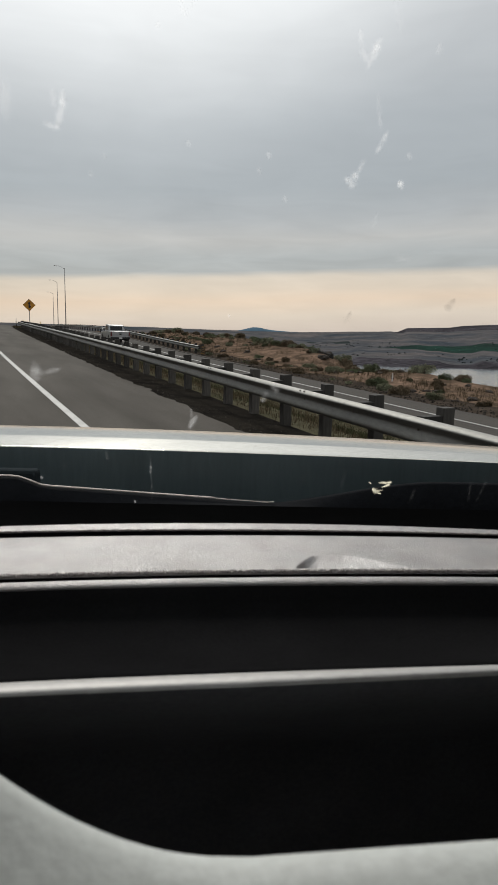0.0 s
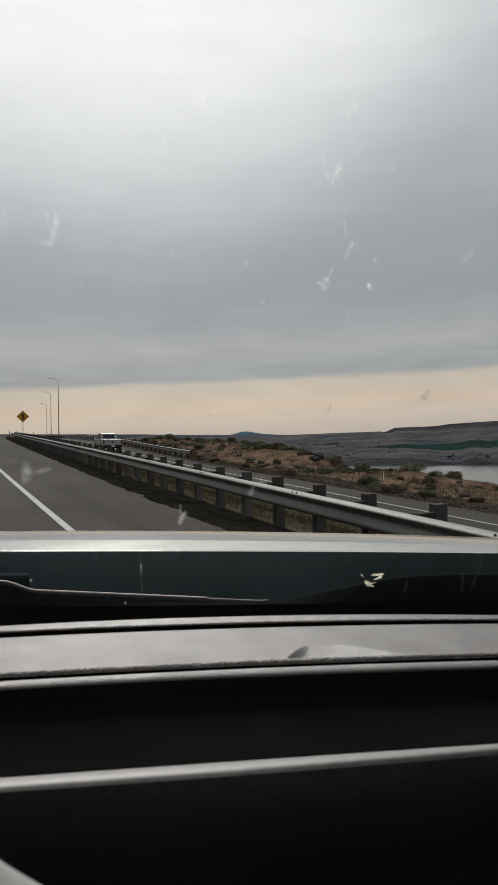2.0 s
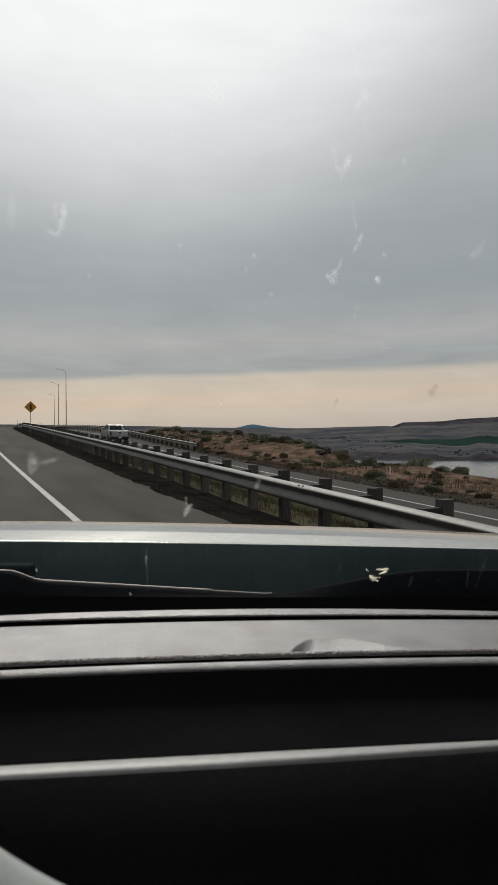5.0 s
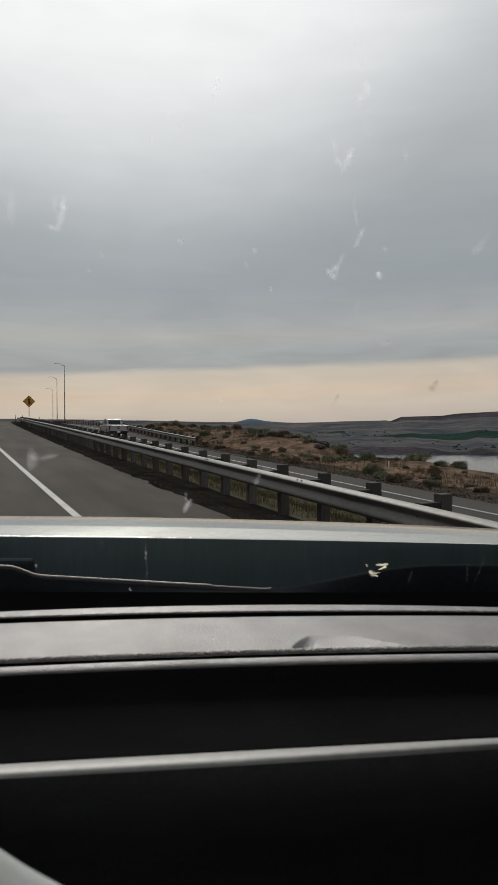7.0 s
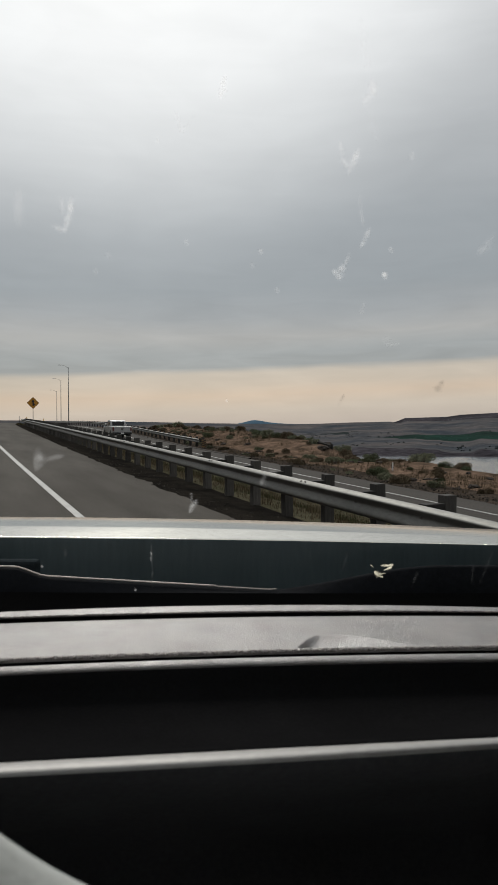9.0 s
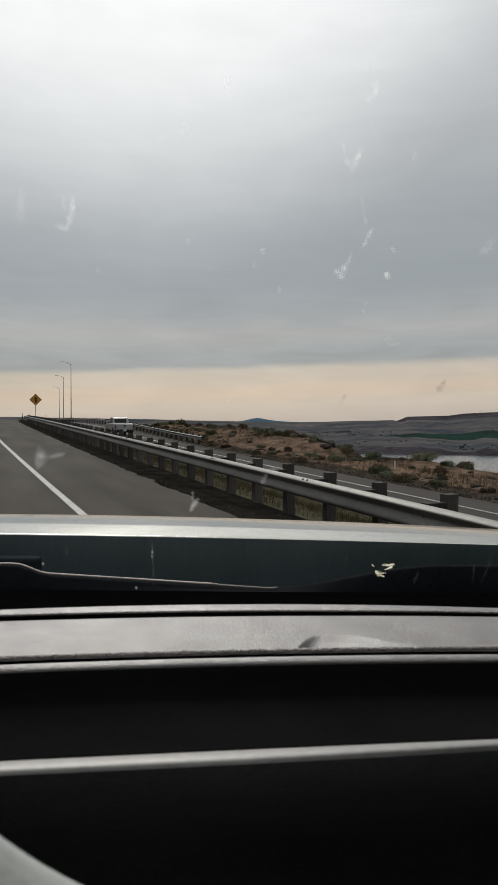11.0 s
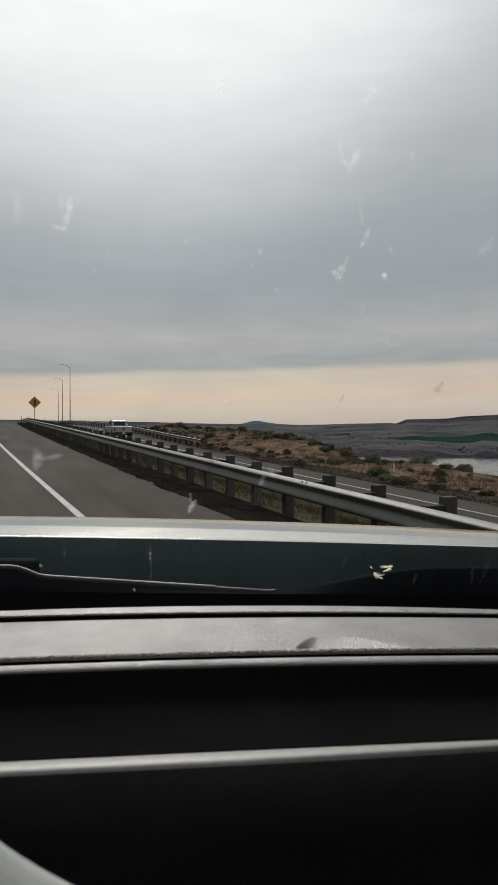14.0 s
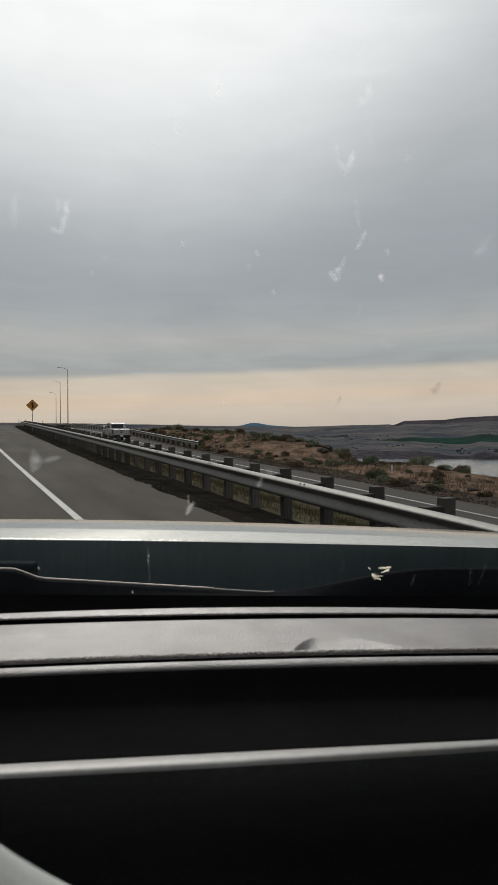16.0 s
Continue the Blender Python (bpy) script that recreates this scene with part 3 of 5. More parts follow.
# ------------------------------------------------------------------ guardrails
def w_beam(y0, y1, base, proud=0.0):
    """One length of W-beam, top at 0.79 m; base(s) gives the foot of the rail."""
    prof = [(0.0, 0.79), (-0.028, 0.783), (-0.088, 0.752), (-0.101, 0.741), (-0.103, 0.73), (-0.094, 0.716), (-0.02, 0.662),
            (0.0, 0.638), (-0.004, 0.617), (-0.030, 0.562), (-0.046, 0.532), (-0.052, 0.505), (-0.046, 0.488), (-0.016, 0.462), (0.0, 0.45)]
    back = [(x + 0.003, z) for x, z in prof[::-1]]
    n = max(int((y1 - y0) / 0.95), 1)
    rows = []
    for i in range(n + 1):
        s = y0 + (y1 - y0) * i / n
        p = base(s)
        rows.append([(p[0] + x - proud, p[1], p[2] + z) for x, z in prof + back])
    bm = grid_bm(rows, close_u=True)
    return bm


def build_guardrail(name, base, s0, s1, step, label, big):
    rail = thing(name, label=label, category="guardrail", group="guardrails")
    s, length, lap = s0, 3.81, False
    while s < s1 - 0.5:
        e = min(s + length + 0.3, s1)
        lap = not lap
        part("beam", w_beam(s, e, base, 0.006 if lap else 0.0), M_galv, rail, "galvanised W-beam, dull and dusty", True)
        s += length
    post = link_mesh("post", box_bm((0.18, 0.15, 1.3), (0.0, 0, 0.245), 0.008), M_post if big else M_block)
    block = link_mesh("blockout", box_bm((0.30, 0.14, 0.31), (0, 0, -0.02), 0.008), M_block)
    bolt = link_mesh("bolt", tube_bm([(0, 0, 0), (-0.014, 0, 0)], 0.016, 8), M_bolt)
    n, k = int((s1 - s0) / step), 0
    for i in range(n + 1):
        s = s0 + (-0.51 if big else 0.2) + i * step
        if s > s1:
            break
        p = Vector(base(s))
        lean = random.uniform(-1.2, 1.2)
        drop = random.uniform(-0.02, 0.015)
        pm = pose(p.x + 0.40, p.y, p.z + drop, lean * 0.6, lean, random.uniform(-3, 3))
        bmx = pose(p.x + 0.16, p.y, p.z + 0.66 + drop, 0, 0, random.uniform(-2, 2))
        tm = pose(p.x - 0.004, p.y, p.z + 0.638)
        if i == 0:
            for ob, m in ((post, pm), (block, bmx), (bolt, tm)):
                ob.parent, ob.matrix_basis = rail, m
        else:
            share("post", post.data, rail, pm)
            share("blockout", block.data, rail, bmx)
            share("bolt", bolt.data, rail, tm)
        # splice bolts on the upper face every second post
        if big and i % 3 == 0:
            for q in (-0.07, 0.07):
                share("bolt", bolt.data, rail, pose(p.x - 0.062, p.y + q, p.z + 0.769, 0, 63, 0))
    return rail


def near_base(s):
    return (RAIL + bend(s), s, road_z(s) - 0.04)


def far_base(s):
    x = ramp_x(s) + 4.55 + bend(s)
    return (x, s, road_z(s) + ramp_dz(s) - 0.05)


rail_near = build_guardrail("guardrail", near_base, -30.0, 97.0, 1.48, "galvanised guardrail on dark wooden posts along the shoulder", True)


build_guardrail("guardrail", far_base, 53.0, 190.0, 1.905, "galvanised guardrail on wooden posts beyond the slip road", False)
# rounded end piece of the near rail
end = near_base(97.0)
part("end_terminal", box_bm((0.10, 0.25, 0.36), (end[0] - 0.03, end[1] + 0.1, end[2] + 0.63), 0.03), M_galv, rail_near, "flat galvanised end piece")

# ------------------------------------------------------------------ signs, lamps, markers
def build_merge_sign(s, x):
    p = on_land(x, s)
    z = road_z(s)
    sign = thing("road_sign", pose(p.x, p.y, 0, 0, 0, -4), label="yellow diamond merge sign with a black arrow on a steel post", category="road sign")
    h = z + 2.6
    part("post", box_bm((0.06, 0.06, h + 0.6 - p.z + 0.3), (0, 0.04, (h + 0.6 + p.z - 0.3) / 2), 0.006), M_pole, sign, "dark square steel post")
    half = 0.63

    def diamond(r, y, corner):
        bm = bmesh.new()
        vs = []
        for k in range(4):
            a = math.pi / 2 * k
            c = Vector((math.cos(a), math.sin(a)))
            t = Vector((-c.y, c.x))
            for q in (-1, -0.4, 0.4, 1):
                w = c * (r - corner * (1 + 0.35 * (abs(q) - 1) * -1 * 0.0) - (0 if abs(q) > 0.5 else 0) + (0.35 * corner if abs(q) < 0.5 else 0)) + t * corner * q
                vs.append(bm.verts.new((w.x, y, h + w.y)))
        f = bm.faces.new(vs)
        got = bmesh.ops.extrude_face_region(bm, geom=[f])
        bmesh.ops.translate(bm, vec=(0, 0.004, 0), verts=[v for v in got["geom"] if isinstance(v, bmesh.types.BMVert)])
        return bm
    plate = part("plate", diamond(half, 0.0, 0.05), M_black, sign, "black-edged diamond plate")
    part("face", diamond(half - 0.035, -0.006, 0.045), M_sign, plate, "yellow reflective face")

    def shape(pts, name):
        bm = bmesh.new()
        f = bm.faces.new([bm.verts.new((x, -0.011, h + z)) for x, z in pts])
        got = bmesh.ops.extrude_face_region(bm, geom=[f])
        bmesh.ops.translate(bm, vec=(0, 0.003, 0), verts=[v for v in got["geom"] if isinstance(v, bmesh.types.BMVert)])
        part(name, bm, M_black, plate, "black arrow")
    shape([(-0.06, -0.32), (0.06, -0.32), (0.06, 0.12), (-0.06, 0.12)], "arrow_shaft")
    shape([(-0.17, 0.10), (0.17, 0.10), (0.0, 0.36)], "arrow_head")
    shape([(0.05, -0.03), (0.06, 0.03), (0.14, -0.09), (0.20, -0.22), (0.11, -0.25), (0.06, -0.14)], "arrow_branch")
    bolt = link_mesh("bolt", tube_bm([(0, -0.012, 0), (0, 0.0, 0)], 0.018, 8), M_bolt)
    bolt.parent, bolt.matrix_basis = plate, pose(0, 0, h + 0.47)
    share("bolt", bolt.data, plate, pose(0, 0, h - 0.47))


build_merge_sign(71.5, 5.55)


def build_lamp(tall=15.1):
    lamp = thing("street_lamp", label="tall slim grey steel street lamp with a curved arm", category="street lamp", group="street lamps")
    part("base_plate", box_bm((0.42, 0.42, 0.05), (0, 0, 0.0), 0.01), M_pole, lamp)
    pole = part("pole", tube_bm([(0, 0, -0.4), (0, 0, 3), (0, 0, 8), (0, 0, tall - 0.5)], [0.13, 0.12, 0.095, 0.065], 12), M_pole, lamp, smooth=True)
    part("pole_cap", tube_bm([(0, 0, tall - 0.5), (0, 0, tall - 0.4)], [0.08, 0.05], 10), M_pole, pole)
    arm = part("arm", tube_bm([(0, 0, tall - 0.62), (-0.5, 0, tall - 0.32), (-1.0, 0, tall - 0.06), (-1.5, 0, tall + 0.06), (-1.9, 0, tall + 0.08)], [0.05, 0.045, 0.04, 0.035, 0.035], 8), M_pole, lamp, smooth=True)
    bm = tube_bm([(-1.8, 0, tall + 0.07), (-1.95, 0, tall + 0.07), (-2.4, 0, tall + 0.06), (-2.6, 0, tall + 0.06)], [0.05, 0.13, 0.13, 0.04], 10)
    bmesh.ops.scale(bm, vec=(1, 1.1, 0.55), space=Matrix.Translation((0, 0, -(tall + 0.07))), verts=bm.verts)
    part("lamp_head", bm, M_pole, arm, "flat grey cobra lamp head", True)
    return lamp


first_lamp = build_lamp()


def lamp_place(s, x):
    return pose(x + bend(s), s, road_z(s) + ramp_dz(s) - 0.02, 0, 0, 2)


first_lamp.matrix_basis = lamp_place(170.0, 16.6)
for s, x in ((216.0, 15.6), (270.0, 13.3)):
    copy_thing(first_lamp, lamp_place(s, x))

def build_marker(name, label, s, x, tall, mats, cuts):
    p = on_land(x, s)
    m = thing(name, Matrix.Translation(p), label=label, category="delineator", group="roadside markers")
    z = -0.15
    for mat, c, nm in zip(mats, cuts, ("stake", "band", "tip")):
        bm = tube_bm([(0, 0, z), (0, 0, tall * c)], 0.045, 10)
        bmesh.ops.scale(bm, vec=(1, 0.45, 1), verts=bm.verts)
        part(nm, bm, mat, m, smooth=False)
        z = tall * c
    return m


M_white_plastic = material("white_plastic", (0.6, 0.6, 0.6), 0.5, var=0.1)
M_yellow_plastic = material("yellow_plastic", (0.6, 0.36, 0.02), 0.5, var=0.12)
build_marker("marker_post", "white and black flexible marker post in the gore", 99.5, 5.0, 1.25, (M_black, M_white_plastic), (0.72, 1.0))
build_marker("marker_post", "yellow flexible marker post in the gore", 102.0, 6.0, 1.25, (M_yellow_plastic, M_yellow_plastic), (0.8, 1.0))
build_marker("marker_post", "yellow flexible marker post beside the slip road", 84.0, 7.4, 1.2, (M_yellow_plastic, M_yellow_plastic), (0.8, 1.0))
build_marker("marker_post", "pale marker stake on the dry bank", 30.0, 22.0, 0.45, (M_white_plastic, M_white_plastic), (0.85, 1.0))


def build_chevron(s):
    b = far_base(s)
    sign = thing("hazard_marker", pose(b[0] + 0.2, b[1] - 0.5, b[2] - 0.2, 0, 0, -8) @ Matrix.Diagonal((0.62, 1, 0.72, 1)), label="striped black and yellow hazard board at the rail end", category="road sign")
    part("post", box_bm((0.06, 0.05, 1.5), (0, 0.04, 0.55), 0.005), M_pole, sign)
    board = part("board", box_bm((0.62, 0.012, 0.92), (0, 0, 0.85), 0.004), M_faded, sign, "yellow board")
    for k in range(4):
        bm = bmesh.new()
        z = 0.46 + 0.22 * k
        vs = [bm.verts.new(p) for p in ((-0.31, -0.009, z + 0.16), (0.31, -0.009, z - 0.02), (0.31, -0.009, z + 0.12), (-0.31, -0.009, z + 0.30 if z + 0.30 < 1.3 else 1.3))]
        bm.faces.new(vs)
        got = bmesh.ops.extrude_face_region(bm, geom=list(bm.faces))
        bmesh.ops.translate(bm, vec=(0, 0.002, 0), verts=[v for v in got["geom"] if isinstance(v, bmesh.types.BMVert)])
        part("stripe", bm, M_black, board, "black slanted stripe")


build_chevron(53.0)


def build_turbine():
    t = thing("wind_turbine", label="white wind turbine on the far ridge", category="wind turbine", group="wind turbines")
    part("tower", tube_bm([(0, 0, -3), (0, 0, 30)], [1.0, 0.6], 8), M_turbine, t)
    nac = part("nacelle", box_bm((1.6, 4, 1.6), (0, 0, 30.6), 0.2), M_turbine, t)
    for k in range(3):
        a = radians(20 + 120 * k)
        part("blade", tube_bm([(0, -2.2, 30.6), (7 * math.sin(a), -2.2, 30.6 + 7 * math.cos(a)), (17 * math.sin(a), -2.2, 30.6 + 17 * math.cos(a))], [0.6, 0.55, 0.12], 5), M_turbine, nac)
    return t


first = build_turbine()
spots = [43.6, 43.9, 44.3, 44.9, 45.2, 45.9, 46.3, 46.9, 47.6]
for i, az in enumerate(spots):
    d = 4000 + 90 * (i % 3)
    m = pose(d * math.sin(radians(az)), d * math.cos(radians(az)), far_ridge(az) * 3620 + 2 + (d - 3640) * (far_ridge(az) - 0.004) - 2, 0, 0, -az + 12 * (i % 4)) @ Matrix.Scale(0.6, 4)
    if i == 0:
        first.matrix_basis = m
    else:
        copy_thing(first, m)


# ------------------------------------------------------------------ the pickup on the slip road
def build_pickup(m):
    t = thing("pickup_truck", m, label="white pickup truck driving up the slip road", category="pickup truck")
    W = 1.0

    def side_loft(outline, w, inset=0.06, mat=M_white_truck, name="body", label="", parent=t):
        """A body from its side outline (along, up), with rounded shoulders."""
        bm = bmesh.new()
        f = bm.faces.new([bm.verts.new((-w, y, z)) for y, z in outline])
        got = bmesh.ops.extrude_face_region(bm, geom=[f])
        bmesh.ops.translate(bm, vec=(2 * w, 0, 0), verts=[v for v in got["geom"] if isinstance(v, bmesh.types.BMVert)])
        bmesh.ops.bevel(bm, geom=list(bm.edges), offset=inset, segments=2, affect="EDGES", profile=0.6)
        return part(name, bm, mat, parent, label)
    side_loft([(-2.85, 0.62), (-2.9, 0.75), (-2.9, 1.28), (-0.75, 1.30), (-0.75, 0.6)], W, 0.05, name="cargo_bed", label="white cargo bed")
    side_loft([(-0.74, 0.55), (-0.74, 1.30), (2.85, 1.18), (2.95, 1.0), (2.95, 0.55)], W, 0.06, name="body", label="white body")
    cab = side_loft([(-0.72, 1.22), (-0.52, 1.84), (-0.2, 1.92), (0.7, 1.92), (1.05, 1.84), (1.7, 1.2)], 0.80, 0.07, name="cab", label="white cab")
    part("rear_window", box_bm((1.24, 0.03, 0.40), (0, 0, 0), 0.01), M_glass_dark, cab, "dark tinted rear window").matrix_basis = pose(0, -0.63, 1.56, -18)
    for q in (-1, 1):
        part("side_window", box_bm((0.02, 1.5, 0.4), (q * 0.822, 0.3, 1.58), 0.008), M_glass_dark, cab, "dark side window")
        for y in (-1.75, 1.9):
            part("wheel_arch", tube_bm([(q * 0.70, y, 0.44), (q * 1.006, y, 0.44)], 0.50, 20), M_black, t, "dark wheel arch")
        part("mirror", box_bm((0.2, 0.12, 0.24), (q * 1.12, 1.1, 1.38), 0.03), M_white_truck, t, "door mirror")
        part("tail_light", box_bm((0.14, 0.06, 0.42), (q * 0.90, -2.885, 1.03), 0.015), M_red_lens, t, "red tail light")
        for y in (-1.75, 1.9):
            tyre = part("wheel", tube_bm([(q * 0.72, y, 0.40), (q * 1.02, y, 0.40)], 0.40, 24), M_rubber, t, "black tyre")
            part("rim", tube_bm([(q * 1.015, y, 0.40), (q * 1.032, y, 0.40)], [0.24, 0.2], 16), M_chrome, tyre, "bright wheel rim")
    gate = part("tailgate", box_bm((1.6, 0.05, 0.56), (0, -2.905, 0.98), 0.02), M_white_truck, t, "white tailgate")
    part("handle", box_bm((0.26, 0.03, 0.08), (0, -2.94, 1.14), 0.01), M_black, gate)
    part("badge", box_bm((0.22, 0.02, 0.09), (0, -2.935, 0.98), 0.008), M_black, gate, "dark badge")
    bump = part("bumper", box_bm((1.9, 0.2, 0.2), (0, -2.98, 0.62), 0.04), M_rubber, t, "dark rear bumper")
    part("number_plate", box_bm((0.32, 0.01, 0.15), (0, -3.085, 0.62), 0.003), M_white_plastic, bump)
    part("underbody", box_bm((1.5, 5.2, 0.25), (0, 0, 0.52), 0.03), M_rubber, t, "dark underbody")
    return t


ps = 68.5
px = ramp_x(ps) + 0.25
build_pickup(pose(px + bend(ps), ps, road_z(ps) + ramp_dz(ps) + 0.012, 0.9, 0, -2.5))


# ------------------------------------------------------------------ plants and stones
def clump_mesh(seed, n, size):
    """A low bush: leaves on several small domes heaped into one."""
    rnd = random.Random(seed)
    bm = bmesh.new()
    domes = [(Vector((0, 0, 0.18)), 0.5)]
    for k in range(9):
        a, d = rnd.uniform(0, 2 * math.pi), rnd.uniform(0.3, 0.62)
        domes.append((Vector((math.cos(a) * d, math.sin(a) * d, rnd.uniform(0.02, 0.34))), rnd.uniform(0.22, 0.4)))
    for _ in range(n):
        o, r = rnd.choice(domes)
        way = Vector((rnd.gauss(0, 1), rnd.gauss(0, 1), rnd.gauss(0.35, 1))).normalized()
        c = (o + way * r * rnd.uniform(0.55, 1.08)) * size
        if c.z < -0.03:
            continue
        u = (way + Vector((rnd.gauss(0, 0.5), rnd.gauss(0, 0.5), rnd.gauss(0.3, 0.5)))).normalized()
        v = u.orthogonal().normalized()
        w = size * rnd.uniform(0.022, 0.05)
        bm.faces.new([bm.verts.new(c + u * w * 1.5), bm.verts.new(c + v * w * 0.7), bm.verts.new(c - u * w), bm.verts.new(c - v * w * 0.7)])
    return bm


def stem_mesh(seed, size):
    rnd = random.Random(seed)
    bm = bmesh.new()
    for _ in range(6):
        a = rnd.uniform(0, 6.28)
        tube_bm([(0, 0, -0.1), (math.cos(a) * size * 0.25, math.sin(a) * size * 0.25, size * 0.3), (math.cos(a) * size * 0.6, math.sin(a) * size * 0.6, size * 0.5)], [0.03, 0.02, 0.006], 4, bm=bm)
    return bm


def build_brush():
    rnd = random.Random(5)
    kinds = []
    for k in range(5):
        dry = k in (1, 3)
        b = thing("dry_bush" if dry else "sagebrush", label="brown dried-out bush on the dry bank" if dry else "grey-green sagebrush on the dry bank", category="shrub", group="dry bushes on the bank" if dry else "sagebrush on the bank")
        part("foliage", clump_mesh(k + 1, 3000, 0.8), M_dry_bush if dry else M_weed_bush if k == 4 else M_sage, b)
        part("stems", stem_mesh(k + 1, 0.8), M_bark, b)
        kinds.append(b)
    used = set()
    for i in range(215):
        s = rnd.uniform(6, 88)
        right = ramp_x(s) + 4.2
        x = right + rnd.uniform(0.06, 1.25) * 8.0
        if s > 60:
            x = right + rnd.uniform(0.3, 1.2) * 6
        p = on_land(x, s)
        z = rnd.uniform(0.28, 0.6) * (1.5 if rnd.random() < 0.3 else 1.0)
        if i % 4 == 0:
            x, z = right + rnd.uniform(7.4, 9.2) - 4.5 * smooth01(60, 110, s), rnd.uniform(0.65, 1.15)
            p = on_land(x, s)
        m = pose(p.x, p.y, p.z - 0.03, 0, 0, rnd.uniform(0, 360)) @ Matrix.Diagonal((z * rnd.uniform(0.9, 1.4), z, z * rnd.uniform(0.85, 1.25), 1))
        k = i % 5
        if k not in used:
            used.add(k)
            kinds[k].matrix_basis = m
        else:
            c = copy_thing(kinds[k], Matrix())
            c.matrix_basis = m


build_brush()


def blades(name, spots, mat, label, tall, lean=0.4):
    verts, faces = [], []
    rnd = random.Random(len(spots))
    for p, h in spots:
        for _ in range(5):
            a = rnd.uniform(0, 6.28)
            w = h * rnd.uniform(0.02, 0.045)
            q = p + Vector((rnd.gauss(0, 0.06), rnd.gauss(0, 0.06), -0.02))
            tip = q + Vector((math.cos(a) * h * lean * rnd.random(), math.sin(a) * h * lean * rnd.random(), h * rnd.uniform(0.6, 1.1)))
            b = rnd.uniform(0, 3.14)
            o = Vector((math.cos(b), math.sin(b), 0)) * w
            i = len(verts)
            verts += [q - o, q + o, tip]
            faces.append((i, i + 1, i + 2))
    me = bpy.data.meshes.new(name)
    me.from_pydata(verts, [], faces)
    me.materials.append(mat)
    tagged(new(name, me), label=label, category="grass", kind="stuff")


def build_grass():
    rnd = random.Random(11)
    dry, green = [], []
    for _ in range(24000):
        s = rnd.uniform(2, 95)
        x = rnd.uniform(5.75, ramp_x(s) - 1.8)
        n = noise.noise(Vector((s * 0.25, x * 0.4, 1.0)))
        (green if n > -0.02 else dry).append((on_land(x, s), rnd.uniform(0.06, 0.22)))
    for _ in range(9000):
        s = rnd.uniform(8, 80)
        x = ramp_x(s) + 4.0 + rnd.uniform(0.1, 1) * 11
        if noise.noise(Vector((s * 0.3, x * 0.3, 6.0))) > -0.05:
            dry.append((on_land(x, s), rnd.uniform(0.1, 0.38)))
    for _ in range(900):
        s = rnd.uniform(97, 108)
        x = rnd.uniform(4.6, 6.6)
        (green if rnd.random() < 0.5 else dry).append((on_land(x, s), rnd.uniform(0.1, 0.35)))
    blades("grass_dry", dry, M_grass_dry, "dry straw-coloured grass on bank and median", 0.3)
    blades("grass_green", green, M_grass_green, "green weeds under the guardrail", 0.3)


build_grass()


def rock_bm(seed, size):
    bm = bmesh.new()
    bmesh.ops.create_icosphere(bm, subdivisions=2, radius=size)
    for v in bm.verts:
        n = noise.noise(v.co * 1.7 / size + Vector((seed, 0, 0))) + 0.5 * noise.noise(v.co * 4 / size + Vector((0, seed, 0)))
        v.co *= 1 + 0.45 * n
        v.co.z *= 0.65
    return bm


def build_rocks():
    rnd = random.Random(3)
    kinds = [link_mesh("basalt_boulder", rock_bm(k * 3.1, 0.5), M_basalt) for k in range(4)]
    spots = [(s, 26.5 + rnd.uniform(-1.5, 2.5), rnd.uniform(0.5, 1.0)) for s in [40 + 1.1 * i for i in range(9)]]
    spots += [(rnd.uniform(10, 60), ramp_x(20) + 4.2 + rnd.uniform(0.3, 8), rnd.uniform(0.15, 0.5)) for _ in range(46)]
    for i, (s, x, z) in enumerate(spots):
        p = on_land(x, s)
        m = pose(p.x, p.y, p.z + 0.06 * z, 0, 0, rnd.uniform(0, 360)) @ Matrix.Diagonal((z * 1.3, z, z * 0.8, 1))
        if i < 4:
            ob = kinds[i]
        else:
            ob = new("basalt_boulder", kinds[i % 4].data)
        ob.matrix_basis = m
        tagged(ob, label="dark angular basalt rock on the dry bank", category="rock", group="rocks on the bank")


build_rocks()


def build_gravel():
    """Loose stones on the verge and along the foot of the bank."""
    rnd = random.Random(17)
    verts, faces = [], []
    for k in range(5200):
        s = 2 + 70 * rnd.random() ** 1.4
        if k % 2:
            x, w = 4.25 + abs(rnd.gauss(0, 0.45)), rnd.uniform(0.008, 0.03)
        else:
            x, w = ramp_x(s) + 3.85 + abs(rnd.gauss(0, 1.0)), rnd.uniform(0.015, 0.09)
        c = on_land(x, s) + Vector((0, 0, w * 0.2))
        i, a = len(verts), rnd.uniform(0, 6.28)
        for j in range(4):
            q = a + 1.57 * j + rnd.uniform(-0.4, 0.4)
            verts.append(c + Vector((math.cos(q), math.sin(q), -0.3)) * w * rnd.uniform(0.7, 1.3))
        verts += [c + Vector((rnd.uniform(-0.4, 0.4), rnd.uniform(-0.4, 0.4), rnd.uniform(0.4, 0.8))) * w]
        faces += [(i + j, i + (j + 1) % 4, i + 4) for j in range(4)]
    me = bpy.data.meshes.new("gravel")
    me.from_pydata(verts, [], faces)
    me.materials.append(M_stone)
    tagged(new("gravel", me), label="loose dark stones on the verge and bank", category="gravel", kind="stuff")


build_gravel()


def build_barrier():
    b = thing("timber_barrier", label="short dark timber barrier on the crest of the bank", category="barrier")
    a, e = on_land(25.3, 45.5), on_land(25.8, 43.2)
    for k in range(4):
        p = a.lerp(e, k / 3)
        part("post", box_bm((0.12, 0.12, 0.7), (p.x, p.y, p.z), 0.01), M_block, b)
    for h in (0.08, 0.24):
        part("rail", tube_bm([a + Vector((-0.09, 0, h)), e + Vector((-0.09, 0, h))], 0.085, 6), M_block, b)


